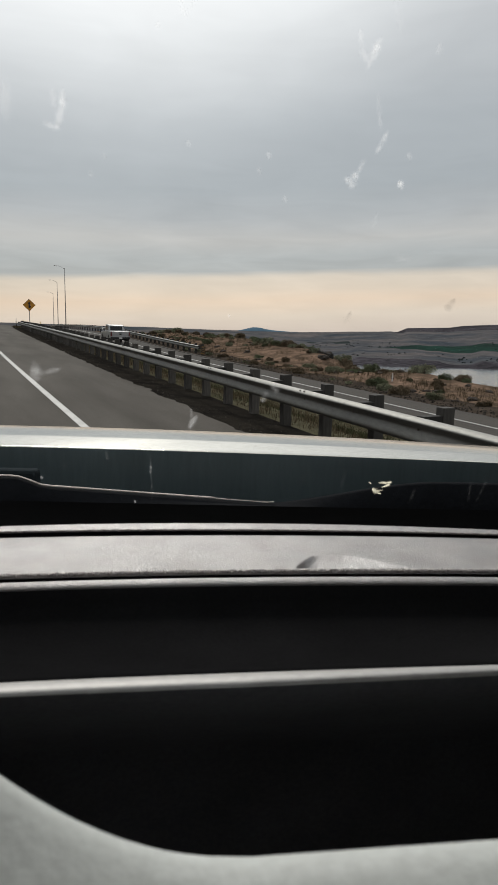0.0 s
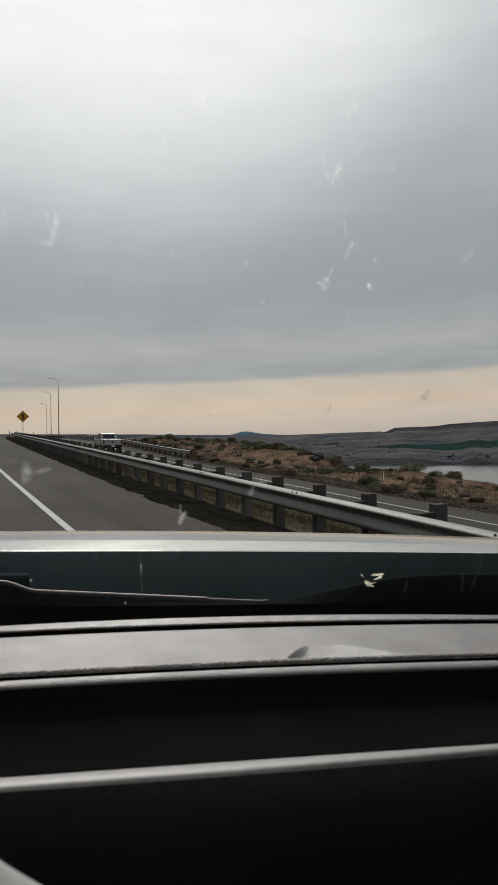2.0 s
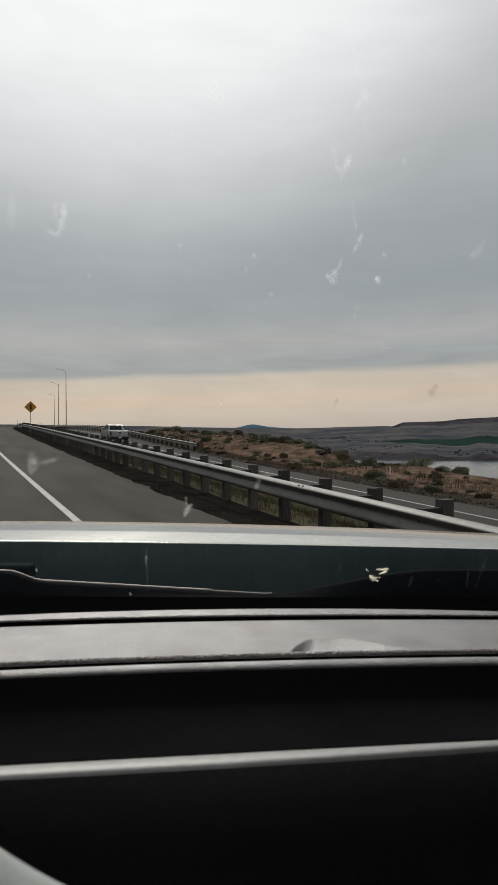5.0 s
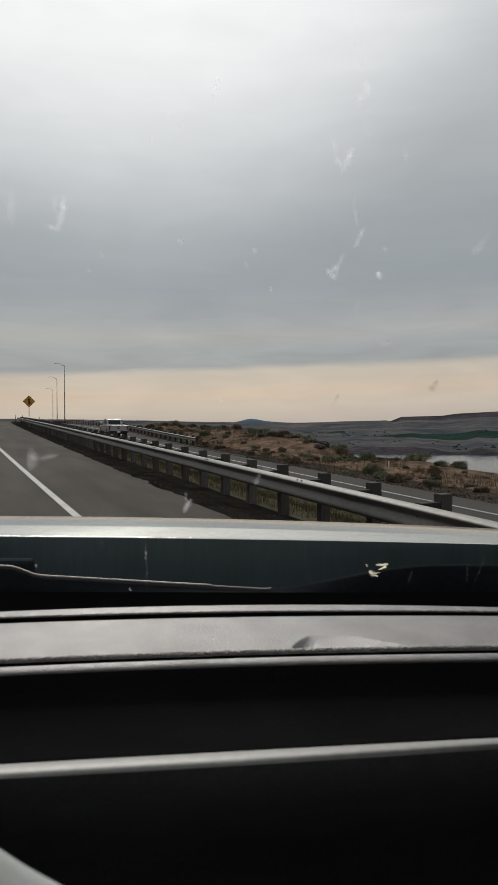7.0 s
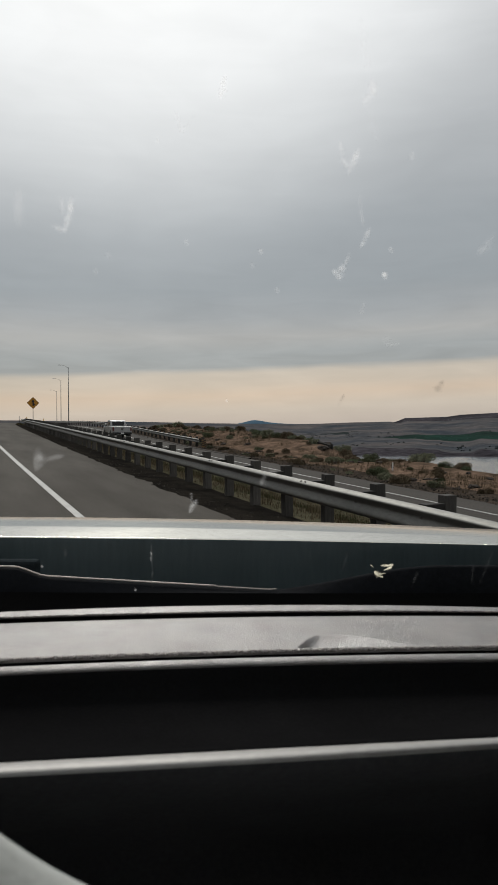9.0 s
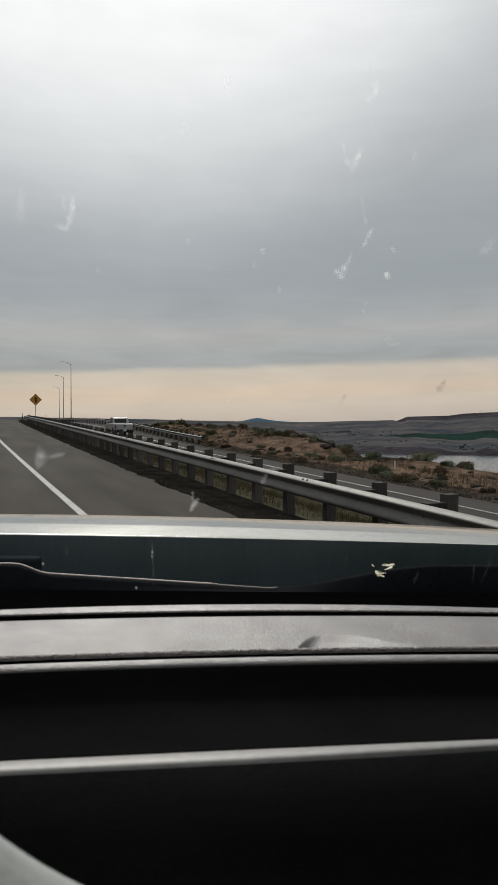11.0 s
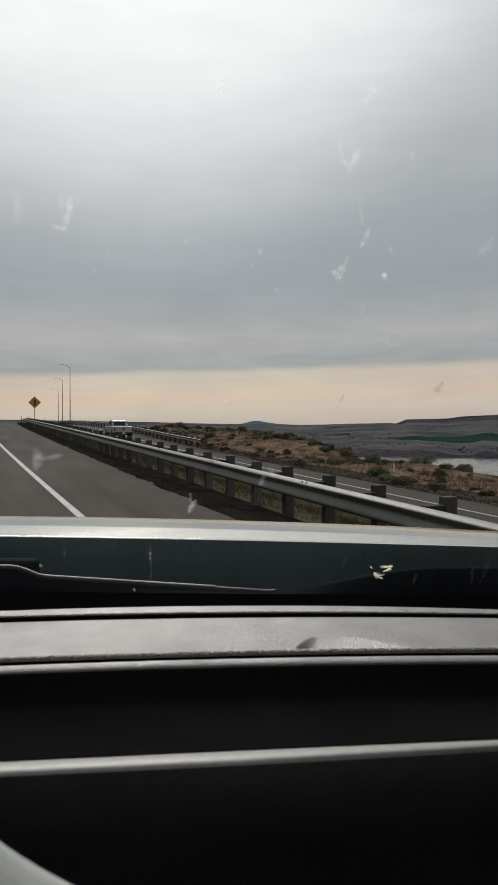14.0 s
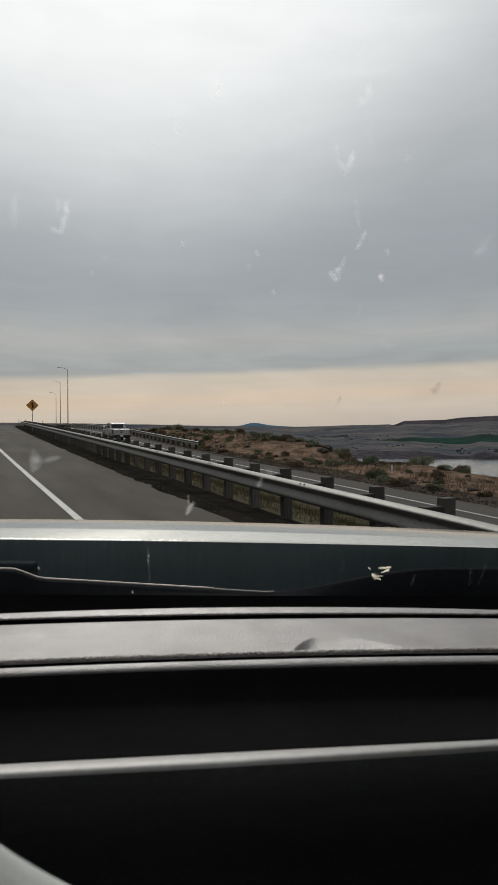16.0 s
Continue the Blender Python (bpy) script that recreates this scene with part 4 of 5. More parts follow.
build_barrier()

# ------------------------------------------------------------------ the car: bonnet, dashboard, windscreen, cabin
car = thing("car", label="dark cabin and silver-grey bonnet of the car on the highway", category="car")
CA, SA = math.cos(radians(YAW)), math.sin(radians(YAW))
FOCAL = 441 / math.tan(radians(LENS / 2))


def cab(r, f, z):
    """A place in the cabin: to the right, ahead and above the eye."""
    return EYE + CABIN * Vector((r * CA + f * SA, -r * SA + f * CA, z))


MIDX, HALF = 0.02, 1.03
SLOPE, ROUND = math.tan(radians(YAW)), 0.35


def crown(r, f):
    """How much nearer or farther a place lies so that panels bow round the car's middle line."""
    a = math.atan2(r, f) + radians(YAW)
    top, d = 1 / math.cos(radians(YAW)), 1.0
    for _ in range(12):
        d = 0.5 * d + 0.5 * (top - SLOPE * math.sqrt((d * math.sin(a)) ** 2 + ROUND ** 2)) / max(math.cos(a), 0.3)
    return d * math.cos(a - radians(YAW))


def bowed(r, f, z):
    g = crown(r, f)
    return cab(r * g, f * g, z * g)


def across(line, n):
    """Places along a line from the middle of the car to its right side; the line gives (ahead, above) at u."""
    out, m = [], round(n * 0.85)
    for i in range(m + 1):
        u = -1.12 + 2.32 * i / m
        f, z = line(u)
        p = bowed(0.384 * u * f, f, z)
        if p.x > MIDX + HALF and out:
            # the panel ends at the car's side and turns down
            e = out[-1]
            p = Vector((MIDX + HALF + 0.0002 * i, e.y - 0.0005, e.z - 0.012))
        out.append(p)
    p = out[-1]
    for i in range(1, n - m + 1):
        x = p.x + max(MIDX + HALF - p.x, 0.0) * i / (n - m)
        out.append(Vector((x + 0.0001 * i, p.y - 0.15 * (x - p.x), p.z)))
    return out


def sheet(lines, n=60):
    """A sheet across the car through lines, alike on both sides of its middle."""
    cols = []
    for line in lines:
        col = across(line, n)
        x0, m = col[0].x, 24
        left = [col[round(n * j / m)] for j in range(m, 0, -1)]
        cols.append([Vector((2 * x0 - p.x, p.y, p.z)) for p in left] + col)
    return grid_bm(cols)


def at(f, slope, dz=0.0, bow=0.0):
    return lambda u: (f - bow * u * u, -slope(u) * (f - bow * u * u) + dz)


def down(a, b, c):
    k = [math.tan(math.atan((v - 784) / FOCAL) + radians(1.695)) for v in (a, b, c)]
    return curve3(*k)


# bonnet: flat top, then a steep face towards the windscreen
b_far, b_edge, b_foot = down(916, 922, 938), down(950, 955, 964), down(1062, 1062, 1066)
b_mid = down(932, 938, 952)


def near_strip(k):
    """The bonnet's near strip, sloping down to its rear edge; k runs from its crease to the edge."""
    def line(u):
        f0, f1 = 1.612 - 0.018 * u, 1.54
        z0, z1 = -b_mid(u) * f0, -b_edge(u) * f1
        return (f0 + (f1 - f0) * k, z0 + (z1 - z0) * k)
    return line


lines = [at(2.95, b_far, -0.66), at(2.9, b_far, -0.40), at(2.75, b_far, -0.26), at(2.4, b_far, -0.15), at(2.15, b_far, -0.08), at(1.98, b_far, -0.034), at(1.86, b_far, -0.009), at(1.80, b_far, -0.002), at(1.76, b_far),
         at(1.69, lambda u: (b_far(u) + b_mid(u)) / 2, 0.0002), lambda u: (near_strip(0)(u)[0] + 0.004, near_strip(0)(u)[1] + 0.0002), near_strip(0), near_strip(0.06), near_strip(0.5), near_strip(0.94), near_strip(1),
         at(1.5375, b_edge, -0.0005), at(1.5355, b_edge, -0.0015), at(1.535, b_edge, -0.0035)]
bonnet = part("bonnet", sheet(lines), M_carpaint, car, "silver-grey painted bonnet with a bright upper edge", True)

# rear face, coloured darker than the silver top to stand for shade
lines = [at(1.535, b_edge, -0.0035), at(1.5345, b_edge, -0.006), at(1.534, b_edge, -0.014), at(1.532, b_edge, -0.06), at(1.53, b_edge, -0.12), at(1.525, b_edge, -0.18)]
part("rear_panel", sheet(lines), M_teal_shade, bonnet, "rear face of the bonnet, shade put into its teal colour", True)


def cowl_top(u):
    x = 441 + 441 * u
    a = 1006 + 16 * smooth01(20, 80, x) + 24 * (max(x - 60, 0) / 420)
    b = 1048 - 47 * smooth01(430, 790, x)
    y = a if x < 478 else b
    return math.tan(math.atan((y - 784) / FOCAL) + radians(1.695))


c_gap = down(1049, 1051, 1051)
lines = [at(1.42, cowl_top, -0.03), at(1.395, cowl_top, -0.004), at(1.38, cowl_top), at(1.37, cowl_top, -0.006), at(1.352, c_gap)]
cowl = part("cowl_panel", sheet(lines), M_cowl, car, "black plastic cowl under the windscreen", True)
# the cowl's shadow, drawn as a black sheet
part("cowl_gap", sheet([at(1.352, c_gap), at(1.33, c_gap, -0.06), at(1.2, c_gap, -0.14), at(0.9, c_gap, -0.28)]), M_seam, cowl, "gap under the windscreen, shade put into its black", True)
# the trailing edge's highlight, built as a thin pale tube
path = []
for i in range(40):
    u = -1.12 + 1.204 * i / 39
    f, z = at(1.376, cowl_top, 0.003)(u)
    path.append(bowed(0.384 * u * f, f, z))
part("edge_glint_strip", tube_bm(path[:33], 0.0014, 8), M_edge_glint, cowl, "thin pale strip drawn for the edge's highlight", True)
ribbed = []
for i in range(121):
    u = -0.13 + 0.24 * i / 120
    f, z = at(1.376, cowl_top, 0.002)(u)
    ribbed.append(bowed(0.384 * u * f, f, z))
part("edge_glint_beads", tube_bm(ribbed, [0.0006 + 0.0007 * (i % 4 < 2) for i in range(121)], 6), M_edge_glint, cowl, "beaded end of the drawn edge highlight")

hinge = bowed(-0.527, 1.44, -0.326)
part("hinge_cover", box_bm((0.074, 0.02, 0.028), (0, 0, 0), 0.005), M_hinge, cowl, "small black hinge cover").matrix_basis = pose(hinge.x, hinge.y, hinge.z, 0, 0, -YAW)

# dashboard: rolled front edge, seam, grained pad, seam, rolled rear edge, dark face
dA, dB, dC = down(1085, 1073, 1077), down(1095, 1084.3, 1084.5), down(1104.5, 1093, 1091.5)
dD, dE, dF = down(1174.5, 1159.5, 1151), down(1183, 1167, 1159), down(1190.5, 1174, 1165)
dTa, dTb = down(1351, 1328, 1307), down(1374, 1351, 1324)
lines = [at(0.98, dA, -0.16), at(0.86, dA, -0.07), at(0.80, dA, -0.02), at(0.765, dA, -0.004), at(0.745, dA), at(0.728, dA, 0.0005), at(0.714, dB, 0.001), at(0.712, dB, -0.0005)]
dash = part("dashboard", sheet(lines), M_dash, car, "grey grained vinyl dashboard", True)
part("front_seam", sheet([at(0.712, dB, -0.0005), at(0.711, dB, -0.009), at(0.702, dC, -0.009), at(0.70, dC, -0.001)]), M_seam, dash, "stitched seam with shade in its colour")
mid = lambda k: (lambda u: dC(u) + (dD(u) - dC(u)) * k)


def scoop(r, f):
    """A finger scoop in the pad: a drop shape, deep and blunt at its left end, running out to the right."""
    t, v = (r - 0.0452) / 0.125, f - 0.5925
    if not 0 < t < 1 or v < 0:
        return 0.0
    wide = 0.042 * smooth01(-0.02, 0.2, t) ** 0.6 * (1 - smooth01(0.36, 1.02, t))
    inside = max(1 - (v / (wide + 0.001)) ** 2, 0.0)
    return -0.0118 * smooth01(0, 0.05, t) * (1 - t) ** 1.1 * inside * smooth01(0, 0.003, v)


def pad_line(f):
    k = (0.70 - f) / (0.70 - 0.583)
    crown = 0.0012 * math.sin(math.pi * min(max(k, 0), 1)) ** 0.5

    def line(u):
        return (f, -mid(k)(u) * f + crown + scoop(0.384 * u * f, f))
    return line


lines = [at(0.70, dC, -0.001)] + [pad_line(0.699 - 0.00233 * k) for k in range(50)] + [at(0.583, dD, 0.001), at(0.581, dD, -0.0005)]
pad = part("pad", sheet(lines, 560), M_dash, dash, "grained grey vinyl pad with a finger scoop", True)
part("rear_seam", sheet([at(0.581, dD, -0.0005), at(0.580, dD, -0.009), at(0.574, dE, -0.008), at(0.572, dE, -0.0005)]), M_seam, dash, "stitched seam with shade in its colour")


def roll_line(a):
    """The rolled edge, from flat on top to upright in front."""
    k, f = 1 - math.cos(a), 0.570 - 0.009 * math.sin(a)
    return lambda u: (f, -dE(u) * 0.570 + 0.0008 - 0.0048 * k)


lines = [at(0.572, dE, -0.0005)] + [roll_line(1.5 * k / 10) for k in range(11)]
part("rear_roll", sheet(lines), M_dash, dash, "rolled grey vinyl edge", True)


def piping(f, slope, dz, radius, seed):
    """A knurled welt along a seam."""
    right = across(lambda u: (f, -slope(u) * f + dz), 1800)
    path = [Vector((2 * right[0].x - p.x, p.y, p.z)) for p in right[:0:-6]] + right
    radii = []
    for i in range(len(path)):
        g = noise.noise(Vector((i * 0.31, seed, 0))) + 0.6 * noise.noise(Vector((i * 0.9, seed, 4)))
        radii.append(radius * CABIN * (1 + 0.08 * g + 0.05 * math.sin(i * 0.85 + 2.5 * g)))
    return tube_bm(path, radii, 6)


part("welt", piping(0.5852, dD, 0.0012, 0.0034, 1.0), M_welt, dash, "knurled vinyl welt", True)
part("welt", piping(0.7135, dB, -0.0002, 0.0018, 7.0), M_welt, dash, "knurled vinyl welt", True)
lines = [roll_line(1.5), at(0.553, dF, -0.014), at(0.545, dF, -0.030), at(0.50, dF, -0.050), at(0.44, dTa, 0.001), at(0.405, dTa, 0.003), at(0.392, dTa, 0.002), at(0.386, dTa, 0.0), at(0.384, dTa, -0.004)]
part("face_panel", sheet(lines), M_ledge, dash, "black dashboard face", True)


def dTm(k):
    """A line across the trim strip, from its upper edge at 0 to its lower one at 1."""
    return lambda u: dTa(u) + (dTb(u) - dTa(u)) * k


def turned(f, slope, dz, k):
    """As at(), but the strip turns its face down towards the car's side."""
    return lambda u: (f + k * max(u, 0), -slope(u) * (f + k * max(u, 0)) + dz)


lines = [at(0.385, dTa, -0.006), at(0.383, dTa, -0.0008), turned(0.3803, dTm(0.08), 0.0005, 0.0005), turned(0.3755, dTm(0.33), 0.001, 0.0019), turned(0.3704, dTm(0.62), 0.001, 0.0041),
         turned(0.3667, dTm(0.86), 0.0003, 0.0057), turned(0.3656, dTb, -0.0010, 0.0065)]
part("trim_strip", sheet(lines), M_trim, dash, "satin metal trim strip", True)
low = down(1500, 1480, 1460)
lines = [turned(0.3656, dTb, -0.0010, 0.0065), at(0.373, dTb, -0.008), at(0.40, dTb, -0.02), at(0.62, dTb, -0.08), at(0.64, low, -0.12), at(0.55, low, -0.2), at(0.42, low, -0.26)]
part("open_shelf", sheet(lines), M_shelf, dash, "deep black open shelf", True)

# pale rim close below the eye, with a wide rounded dip
def rim_z(r):
    q = max(-0.010 - r, 0.0)
    rise = 4.9 * min(q, 0.065) ** 1.88 + 0.83 * max(q - 0.065, 0.0)
    return -0.1342 + rise + 0.1 * max(r, 0)


RIM = 0.169
rows = []
for i in range(70):
    r = -0.20 + 0.42 * i / 69
    z = rim_z(r)
    rows.append([cab(r, RIM + 0.03, z - 0.05), cab(r, RIM + 0.010, z - 0.006), cab(r, RIM + 0.005, z - 0.001), cab(r, RIM, z), cab(r, RIM - 0.006, z - 0.001), cab(r, RIM - 0.025, z - 0.007), cab(r, RIM - 0.055, z - 0.02), cab(r, RIM - 0.08, z - 0.045), cab(r, RIM - 0.09, z - 0.30)])
part("lower_rim", grid_bm(rows), M_pale, car, "pale grey plastic rim with a rounded dip", True)

# windscreen
GK, GF, GZ = 0.6625, 0.8, 0.95


def on_glass(x, y):
    """Where the sight line of a place in the view meets the windscreen."""
    k = (784 - y) / FOCAL
    p = radians(-1.695)
    f, z, r = math.cos(p) - math.sin(p) * k, math.sin(p) + math.cos(p) * k, (x - 441) / FOCAL
    d = GK / (GF * f + GZ * z)
    return bowed(r * d, f * d, z * d)


def glass_line(t):
    f = 1.30 - 0.85 * t
    return lambda u: (f, (GK - GF * f) / GZ)


glass = part("windscreen", sheet([glass_line(0.1 * k) for k in range(12)]), M_glass, car, "dirty curved windscreen glass", True)
glass.visible_shadow = False
NORMAL = Vector((SA * GF, CA * GF, GZ)).normalized()


def splat(stroke, mat, name, label, seed, strength=1.0, loose=0.35):
    """A thin crust on the inner face of the glass along a stroke of (x, y, radius): thick along its middle, fading to its edges."""
    rnd = random.Random(seed)
    bm = bmesh.new()
    thin = bm.verts.layers.float.new("thin")
    pts = [Vector(p) for p in stroke]
    if len(pts) == 1:
        x, y, r = pts[0]
        pts = [Vector((x - 0.1 * r, y - 0.3 * r, r)), Vector((x + 0.1 * r, y + 0.3 * r, r))]
    first, last = pts[0] - pts[1], pts[-1] - pts[-2]
    for p, d in ((pts[0], first), (pts[-1], last)):
        d = d.xy.normalized() * p.z * 0.9
        pts.insert(0 if p is pts[0] else len(pts), Vector((p.x + d.x, p.y + d.y, p.z)))
    line = []
    for p, q in zip(pts, pts[1:]):
        n = max(int((q - p).xy.length / 2.5), 2)
        line += [p.lerp(q, k / n) for k in range(n)]
    line.append(pts[-1])
    rows, total = [], len(line) - 1
    for i, p in enumerate(line):
        way = (line[min(i + 1, total)] - line[max(i - 1, 0)]).xy.normalized()
        side = Vector((-way.y, way.x))
        g = noise.noise(Vector((i * 0.33, seed * 3.7, 0.5)))
        end = math.sin(math.pi * min(i, total - i, total * 0.3) / (0.6 * total))
        wide = p.z * (1 + loose * g) * (0.35 + 0.65 * end)
        shift = loose * 0.5 * p.z * noise.noise(Vector((i * 0.21, seed * 1.3, 7.5)))
        power = strength * end * (0.75 + 0.6 * noise.noise(Vector((i * 0.27, seed * 2.1, 3.5))))
        row = []
        for q, fade in ((-1, 0.0), (-0.6, 0.3), (-0.25, 0.85), (0.1, 1.0), (0.4, 0.75), (0.7, 0.25), (1, 0.0)):
            at_q = p.xy + side * (q * wide + shift)
            v = bm.verts.new(on_glass(at_q.x, at_q.y) - NORMAL * (0.002 + 0.0001 * (seed % 5)))
            v[thin] = max(power, 0.0) * fade
            row.append(v)
        rows.append(row)
    for u, v in zip(rows, rows[1:]):
        for k in range(6):
            bm.faces.new((u[k], u[k + 1], v[k + 1], v[k]))
    part(name, bm, mat, glass, label, True)


INSECTS = [
    [[(398, 136, 7), (396, 146, 8)], [(394, 158, 9), (391, 168, 7)]],
    [[(654, 140, 9), (660, 160, 11)], [(657, 160, 8), (648, 178, 10)]],
    [[(634, 263, 8), (626, 282, 9), (617, 303, 7)], [(607, 280, 7), (613, 290, 8)], [(602, 250, 5), (606, 272, 6)]],
    [[(653, 404, 6), (647, 418, 7), (639, 433, 6)], [(636, 345, 6), (643, 398, 5)]],
    [[(607, 468, 8), (601, 482, 12)], [(592, 478, 7), (600, 486, 9)], [(618, 448, 5), (612, 462, 6)]],
    [[(128, 348, 7), (124, 375, 8), (118, 400, 8)], [(96, 398, 6), (116, 404, 8)], [(110, 350, 7), (113, 372, 7)]],
]
for i, strokes in enumerate(INSECTS):
    for j, stroke in enumerate(strokes):
        splat(stroke, M_splat, "insect_splat", "dried whitish insect splat", 7 * i + j, 0.2 if (i, j) == (3, 1) else 0.4 if j == 2 else 0.75)
FAINT = [
    [[(313, 198, 5), (318, 216, 6), (324, 233, 7)], [(340, 205, 5), (328, 228, 5)]],
    [[(34, 340, 12), (33, 378, 13), (36, 392, 11)]],
    [[(644, 534, 5), (640, 550, 5)]],
    [[(874, 412, 8), (862, 432, 10), (845, 446, 8)]],
    [[(730, 268, 6), (729, 278, 7)]],
    [[(684, 600, 11), (700, 604, 9)]],
    [[(636, 20, 10), (644, 70, 10), (652, 130, 9)]],
    [[(655, 190, 9), (668, 250, 9)]],
]
for i, strokes in enumerate(FAINT):
    for j, stroke in enumerate(strokes):
        splat(stroke, M_smear, "insect_splat", "faint whitish insect smear", 60 + 7 * i + j, 0.25 if i > 5 else 0.5)
DOTS = [(280, 247), (170, 477), (193, 449), (331, 426), (681, 485), (692, 440), (462, 443), (447, 467), (491, 511), (402, 706), (268, 978), (268, 987), (240, 1042), (75, 1000)]
for i, (x, y) in enumerate(DOTS):
    r = 7 if i == 4 else 5.5 if y < 700 else 3
    splat([(x, y, r)], M_splat if i in (3, 4) or y > 700 else M_smear, "dirt_dot", "small pale dirt dot", 140 + i, 1.0 if i == 4 else 0.65, 0.2)
SMEARS = [
    [[(68, 796, 9), (70, 812, 13), (66, 824, 11)], [(82, 812, 8), (112, 804, 6)]],
    [[(347, 886, 7), (341, 897, 9), (337, 904, 5)], [(339, 872, 3), (340, 884, 4)]],
    [[(468, 842, 6), (464, 852, 7)], [(480, 828, 8), (486, 834, 9)]],
]
for i, strokes in enumerate(SMEARS):
    for j, stroke in enumerate(strokes):
        splat(stroke, M_splat, "dust_smear", "whitish smear on the glass", 170 + 5 * i + j, 0.22 if j else 0.5)
DRIPS = [(872, 972, 850, 1030), (838, 990, 834, 1030), (548, 968, 536, 1004), (615, 975, 606, 1006), (268, 955, 270, 1040), (188, 950, 192, 966),
         (342, 950, 342, 962), (738, 1012, 728, 1036), (700, 955, 704, 968), (115, 972, 117, 980)]
for i, (x0, y0, x1, y1) in enumerate(DRIPS):
    splat([(x0, y0, 3.5), ((x0 + x1) / 2 + 1, (y0 + y1) / 2, 3), (x1, y1, 3.5)], M_smear, "drip_mark", "faint dried drip mark", 220 + i, 0.13 if x0 < 300 else 0.07, 0.7)
for i, stroke in enumerate([[(608, 698, 5), (600, 714, 6)], [(782, 674, 7), (774, 686, 9)]]):
    splat(stroke, M_speck, "dark_speck", "faint dark speck", 240 + i)
BUG = [[(675, 999, 2), (686, 1000, 3.5), (695, 998, 3)], [(692, 1002, 3), (680, 1007, 2)], [(664, 1010, 2.5), (670, 1014, 4.5), (681, 1013, 2.5)], [(672, 1018, 2), (677, 1019, 2)], [(657, 998, 2), (660, 1001, 2)]]
for i, stroke in enumerate(BUG):
    splat(stroke, M_bug, "bug_remains", "yellowish dried insect remains", 250 + i, 1.1, 0.9)


# cabin shell: roof, pillars, doors, floor and seats, closed behind
def shell(name, size, centre, label="", mat=M_liner, bevel=0.03):
    return part(name, box_bm(size, (centre[0], centre[1], centre[2]), bevel), mat, car, label)


shell("roof", (2.06, 2.2, 0.06), (MIDX, -0.90, EYE.z + 0.285), "grey roof lining")
shell("rear_wall", (2.06, 0.08, 1.4), (MIDX, -2.0, EYE.z - 0.42))
shell("floor_pan", (2.0, 2.6, 0.1), (MIDX, -0.72, EYE.z - 1.12))
for q in (-1, 1):
    x = MIDX + q * 1.0
    shell("door", (0.08, 2.6, 0.88), (x, -0.74, EYE.z - 0.68), "dark door lining", M_seat)
    shell("rear_pillar", (0.08, 0.5, 0.52), (x, -1.75, EYE.z + 0.02))
    shell("middle_pillar", (0.08, 0.14, 0.52), (x, -0.55, EYE.z + 0.02))
    part("front_pillar", tube_bm([(x + q * 0.03, 0.63, EYE.z - 0.30), (x, 0.06, EYE.z + 0.28)], 0.05, 8), M_liner, car)
    # unseen windows; the right ones are darkened to dim the dash's right end
    for y0, y1 in ((-1.5, -0.62), (-0.48, 0.56)):
        part("side_window", box_bm((0.006, y1 - y0, 0.52), (x, (y0 + y1) / 2, EYE.z + 0.02)), M_clear if q < 0 else M_dim_glass, car, "side window")
part("roof_skin", box_bm((2.1, 2.2, 0.04), (MIDX, -0.92, EYE.z + 0.338), 0.018), M_carpaint, car, "silver-grey roof")
part("tailgate", box_bm((2.1, 0.05, 1.42), (MIDX, -2.07, EYE.z - 0.41), 0.02), M_carpaint, car, "silver-grey tailgate")
for q in (-1, 1):
    panel = part("door_skin", box_bm((0.03, 2.6, 0.86), (MIDX + q * 1.06, -0.74, EYE.z - 0.69), 0.012), M_carpaint, car, "silver-grey body side")
    for y in (-0.42, -1.3):
        part("handle", box_bm((0.025, 0.18, 0.035), (MIDX + q * 1.085, y, EYE.z - 0.40), 0.01), M_chrome, panel, "bright door handle")
shell("firewall", (2.0, 0.05, 0.72), (MIDX, 0.60, EYE.z - 0.78), mat=M_dash_dark)


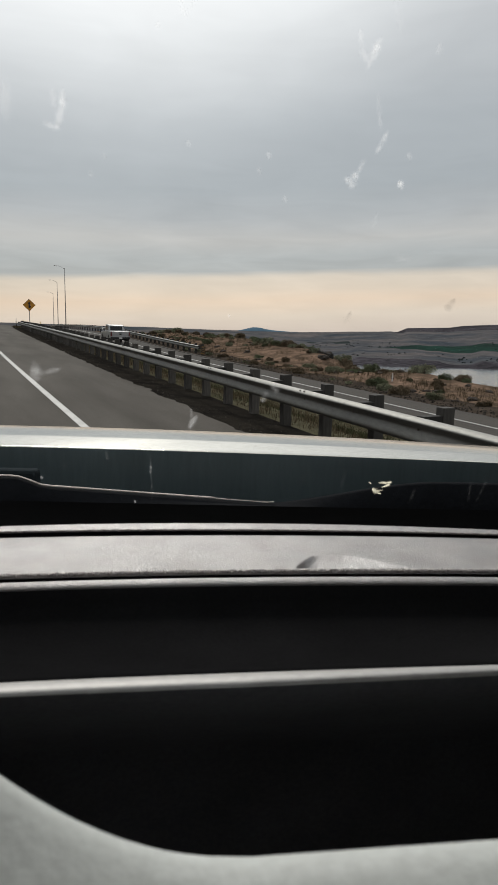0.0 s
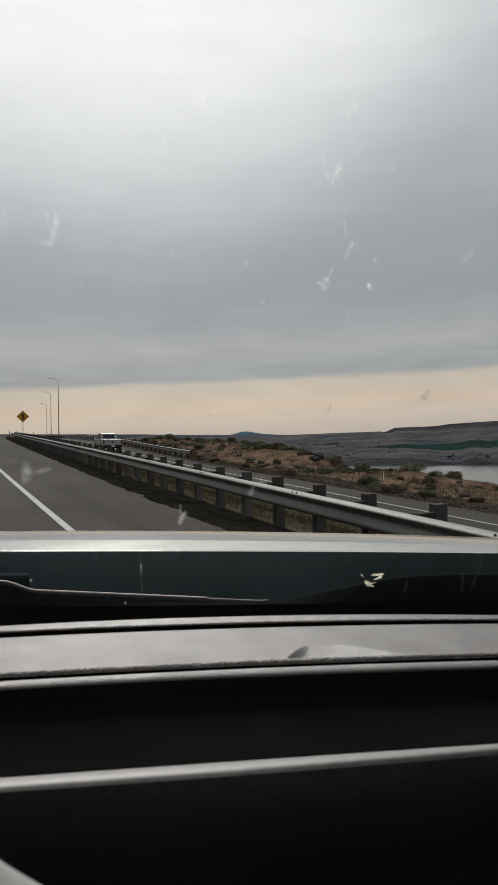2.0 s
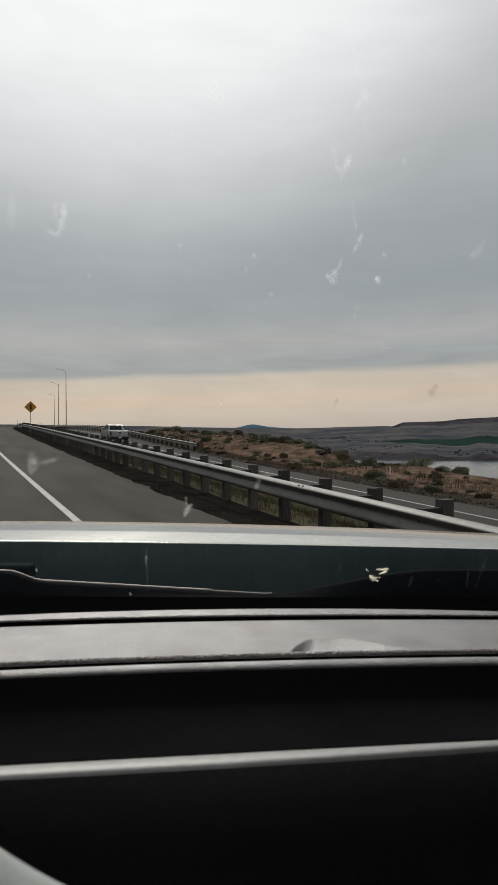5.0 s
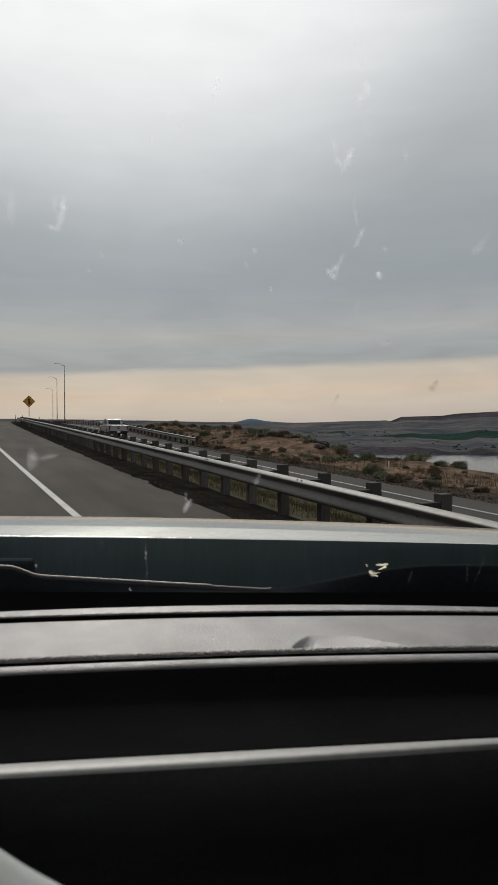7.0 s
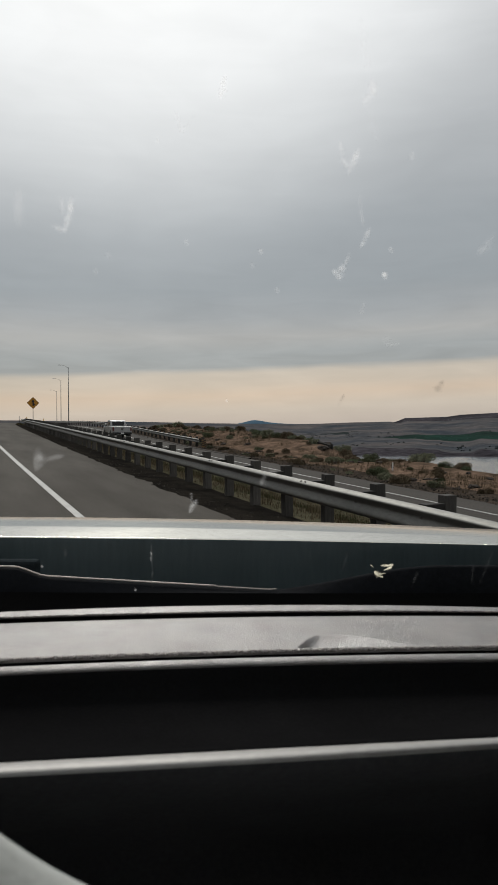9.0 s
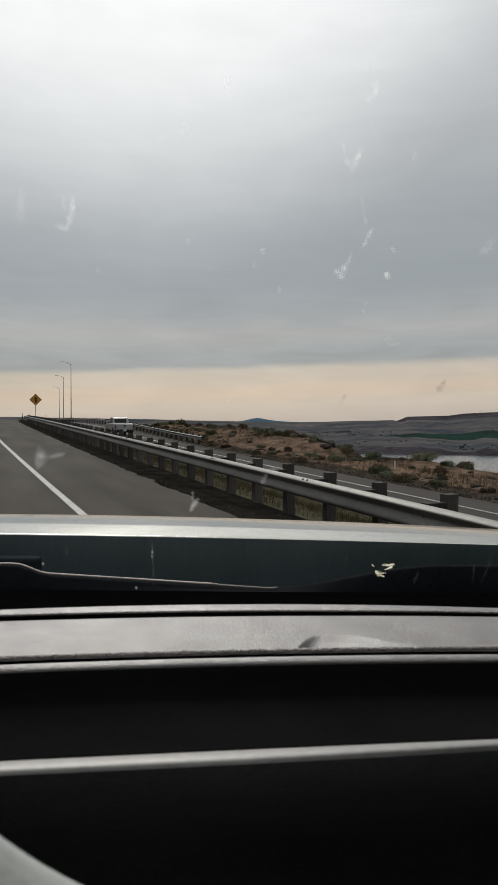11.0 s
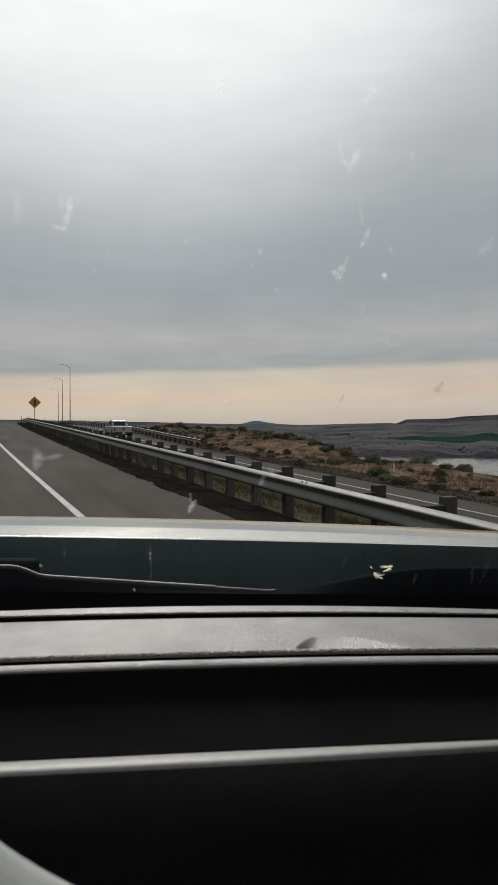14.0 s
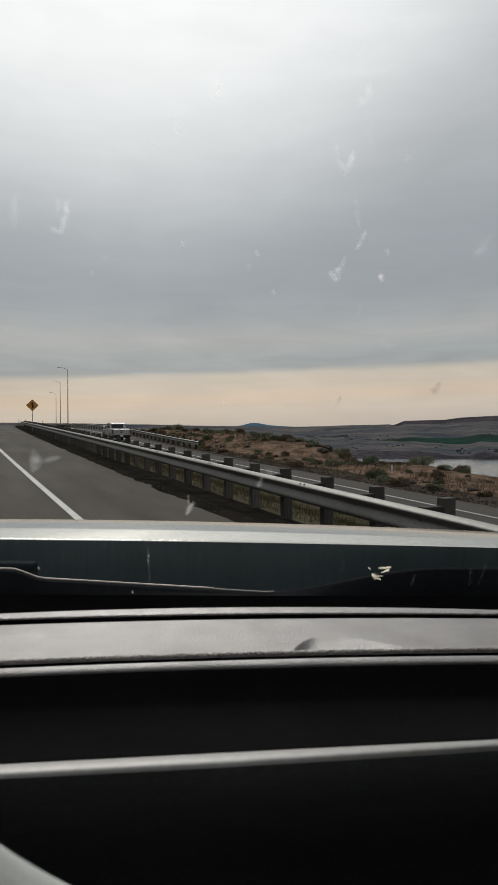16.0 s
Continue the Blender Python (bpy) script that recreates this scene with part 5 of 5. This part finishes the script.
def build_seat(x):
    seat = shell("seat", (0.52, 0.52, 0.16), (x, -0.62, EYE.z - 0.72), "dark cloth seat", M_seat, 0.05)
    part("backrest", box_bm((0.5, 0.16, 0.62), (x, -0.94, EYE.z - 0.36), 0.06), M_seat, seat)
    part("headrest", box_bm((0.28, 0.12, 0.2), (x, -0.98, EYE.z + 0.08), 0.05), M_seat, seat)


for x in (MIDX - 0.48, MIDX + 0.48):
    build_seat(x)
shell("underbody", (1.7, 3.8, 0.3), (MIDX, -0.1, EYE.z - 1.32), "dark underbody", M_rubber)
for q in (-1, 1):
    x = MIDX + q * 1.0
    # wing with a wheel arch
    bm = bmesh.new()
    arch = [(1.18 + 0.52 * math.cos(a), 0.58 + 0.52 * math.sin(a)) for a in [math.pi * k / 12 for k in range(13)]]
    outline = [(1.78, 0.5)] + arch + [(0.57, 0.5), (0.56, 1.60), (1.3, 1.56), (1.72, 1.38)]
    f = bm.faces.new([bm.verts.new((x - q * 0.03, y, z)) for y, z in outline])
    got = bmesh.ops.extrude_face_region(bm, geom=[f])
    bmesh.ops.translate(bm, vec=(q * 0.06, 0, 0), verts=[v for v in got["geom"] if isinstance(v, bmesh.types.BMVert)])
    part("wing", bm, M_carpaint, car, "silver-grey painted wing")
    part("headlight", box_bm((0.34, 0.12, 0.2), (MIDX + q * 0.78, 1.78, 1.12), 0.04), M_chrome, car, "clear headlight")
    for y in (-1.5, 1.18):
        w = part("wheel", tube_bm([(MIDX + q * 0.76, y, 0.45 + road_z(y)), (MIDX + q * 1.02, y, 0.45 + road_z(y))], 0.45, 24), M_rubber, car, "black tyre")
        part("rim", tube_bm([(MIDX + q * 1.015, y, 0.45 + road_z(y)), (MIDX + q * 1.03, y, 0.45 + road_z(y))], [0.27, 0.22], 16), M_chrome, w)
part("grille", box_bm((1.3, 0.08, 0.5), (MIDX, 1.88, 1.06), 0.04), M_rubber, car, "black grille")
part("bumper", box_bm((2.05, 0.22, 0.3), (MIDX, 1.88, 0.66), 0.06), M_carpaint, car, "front bumper")
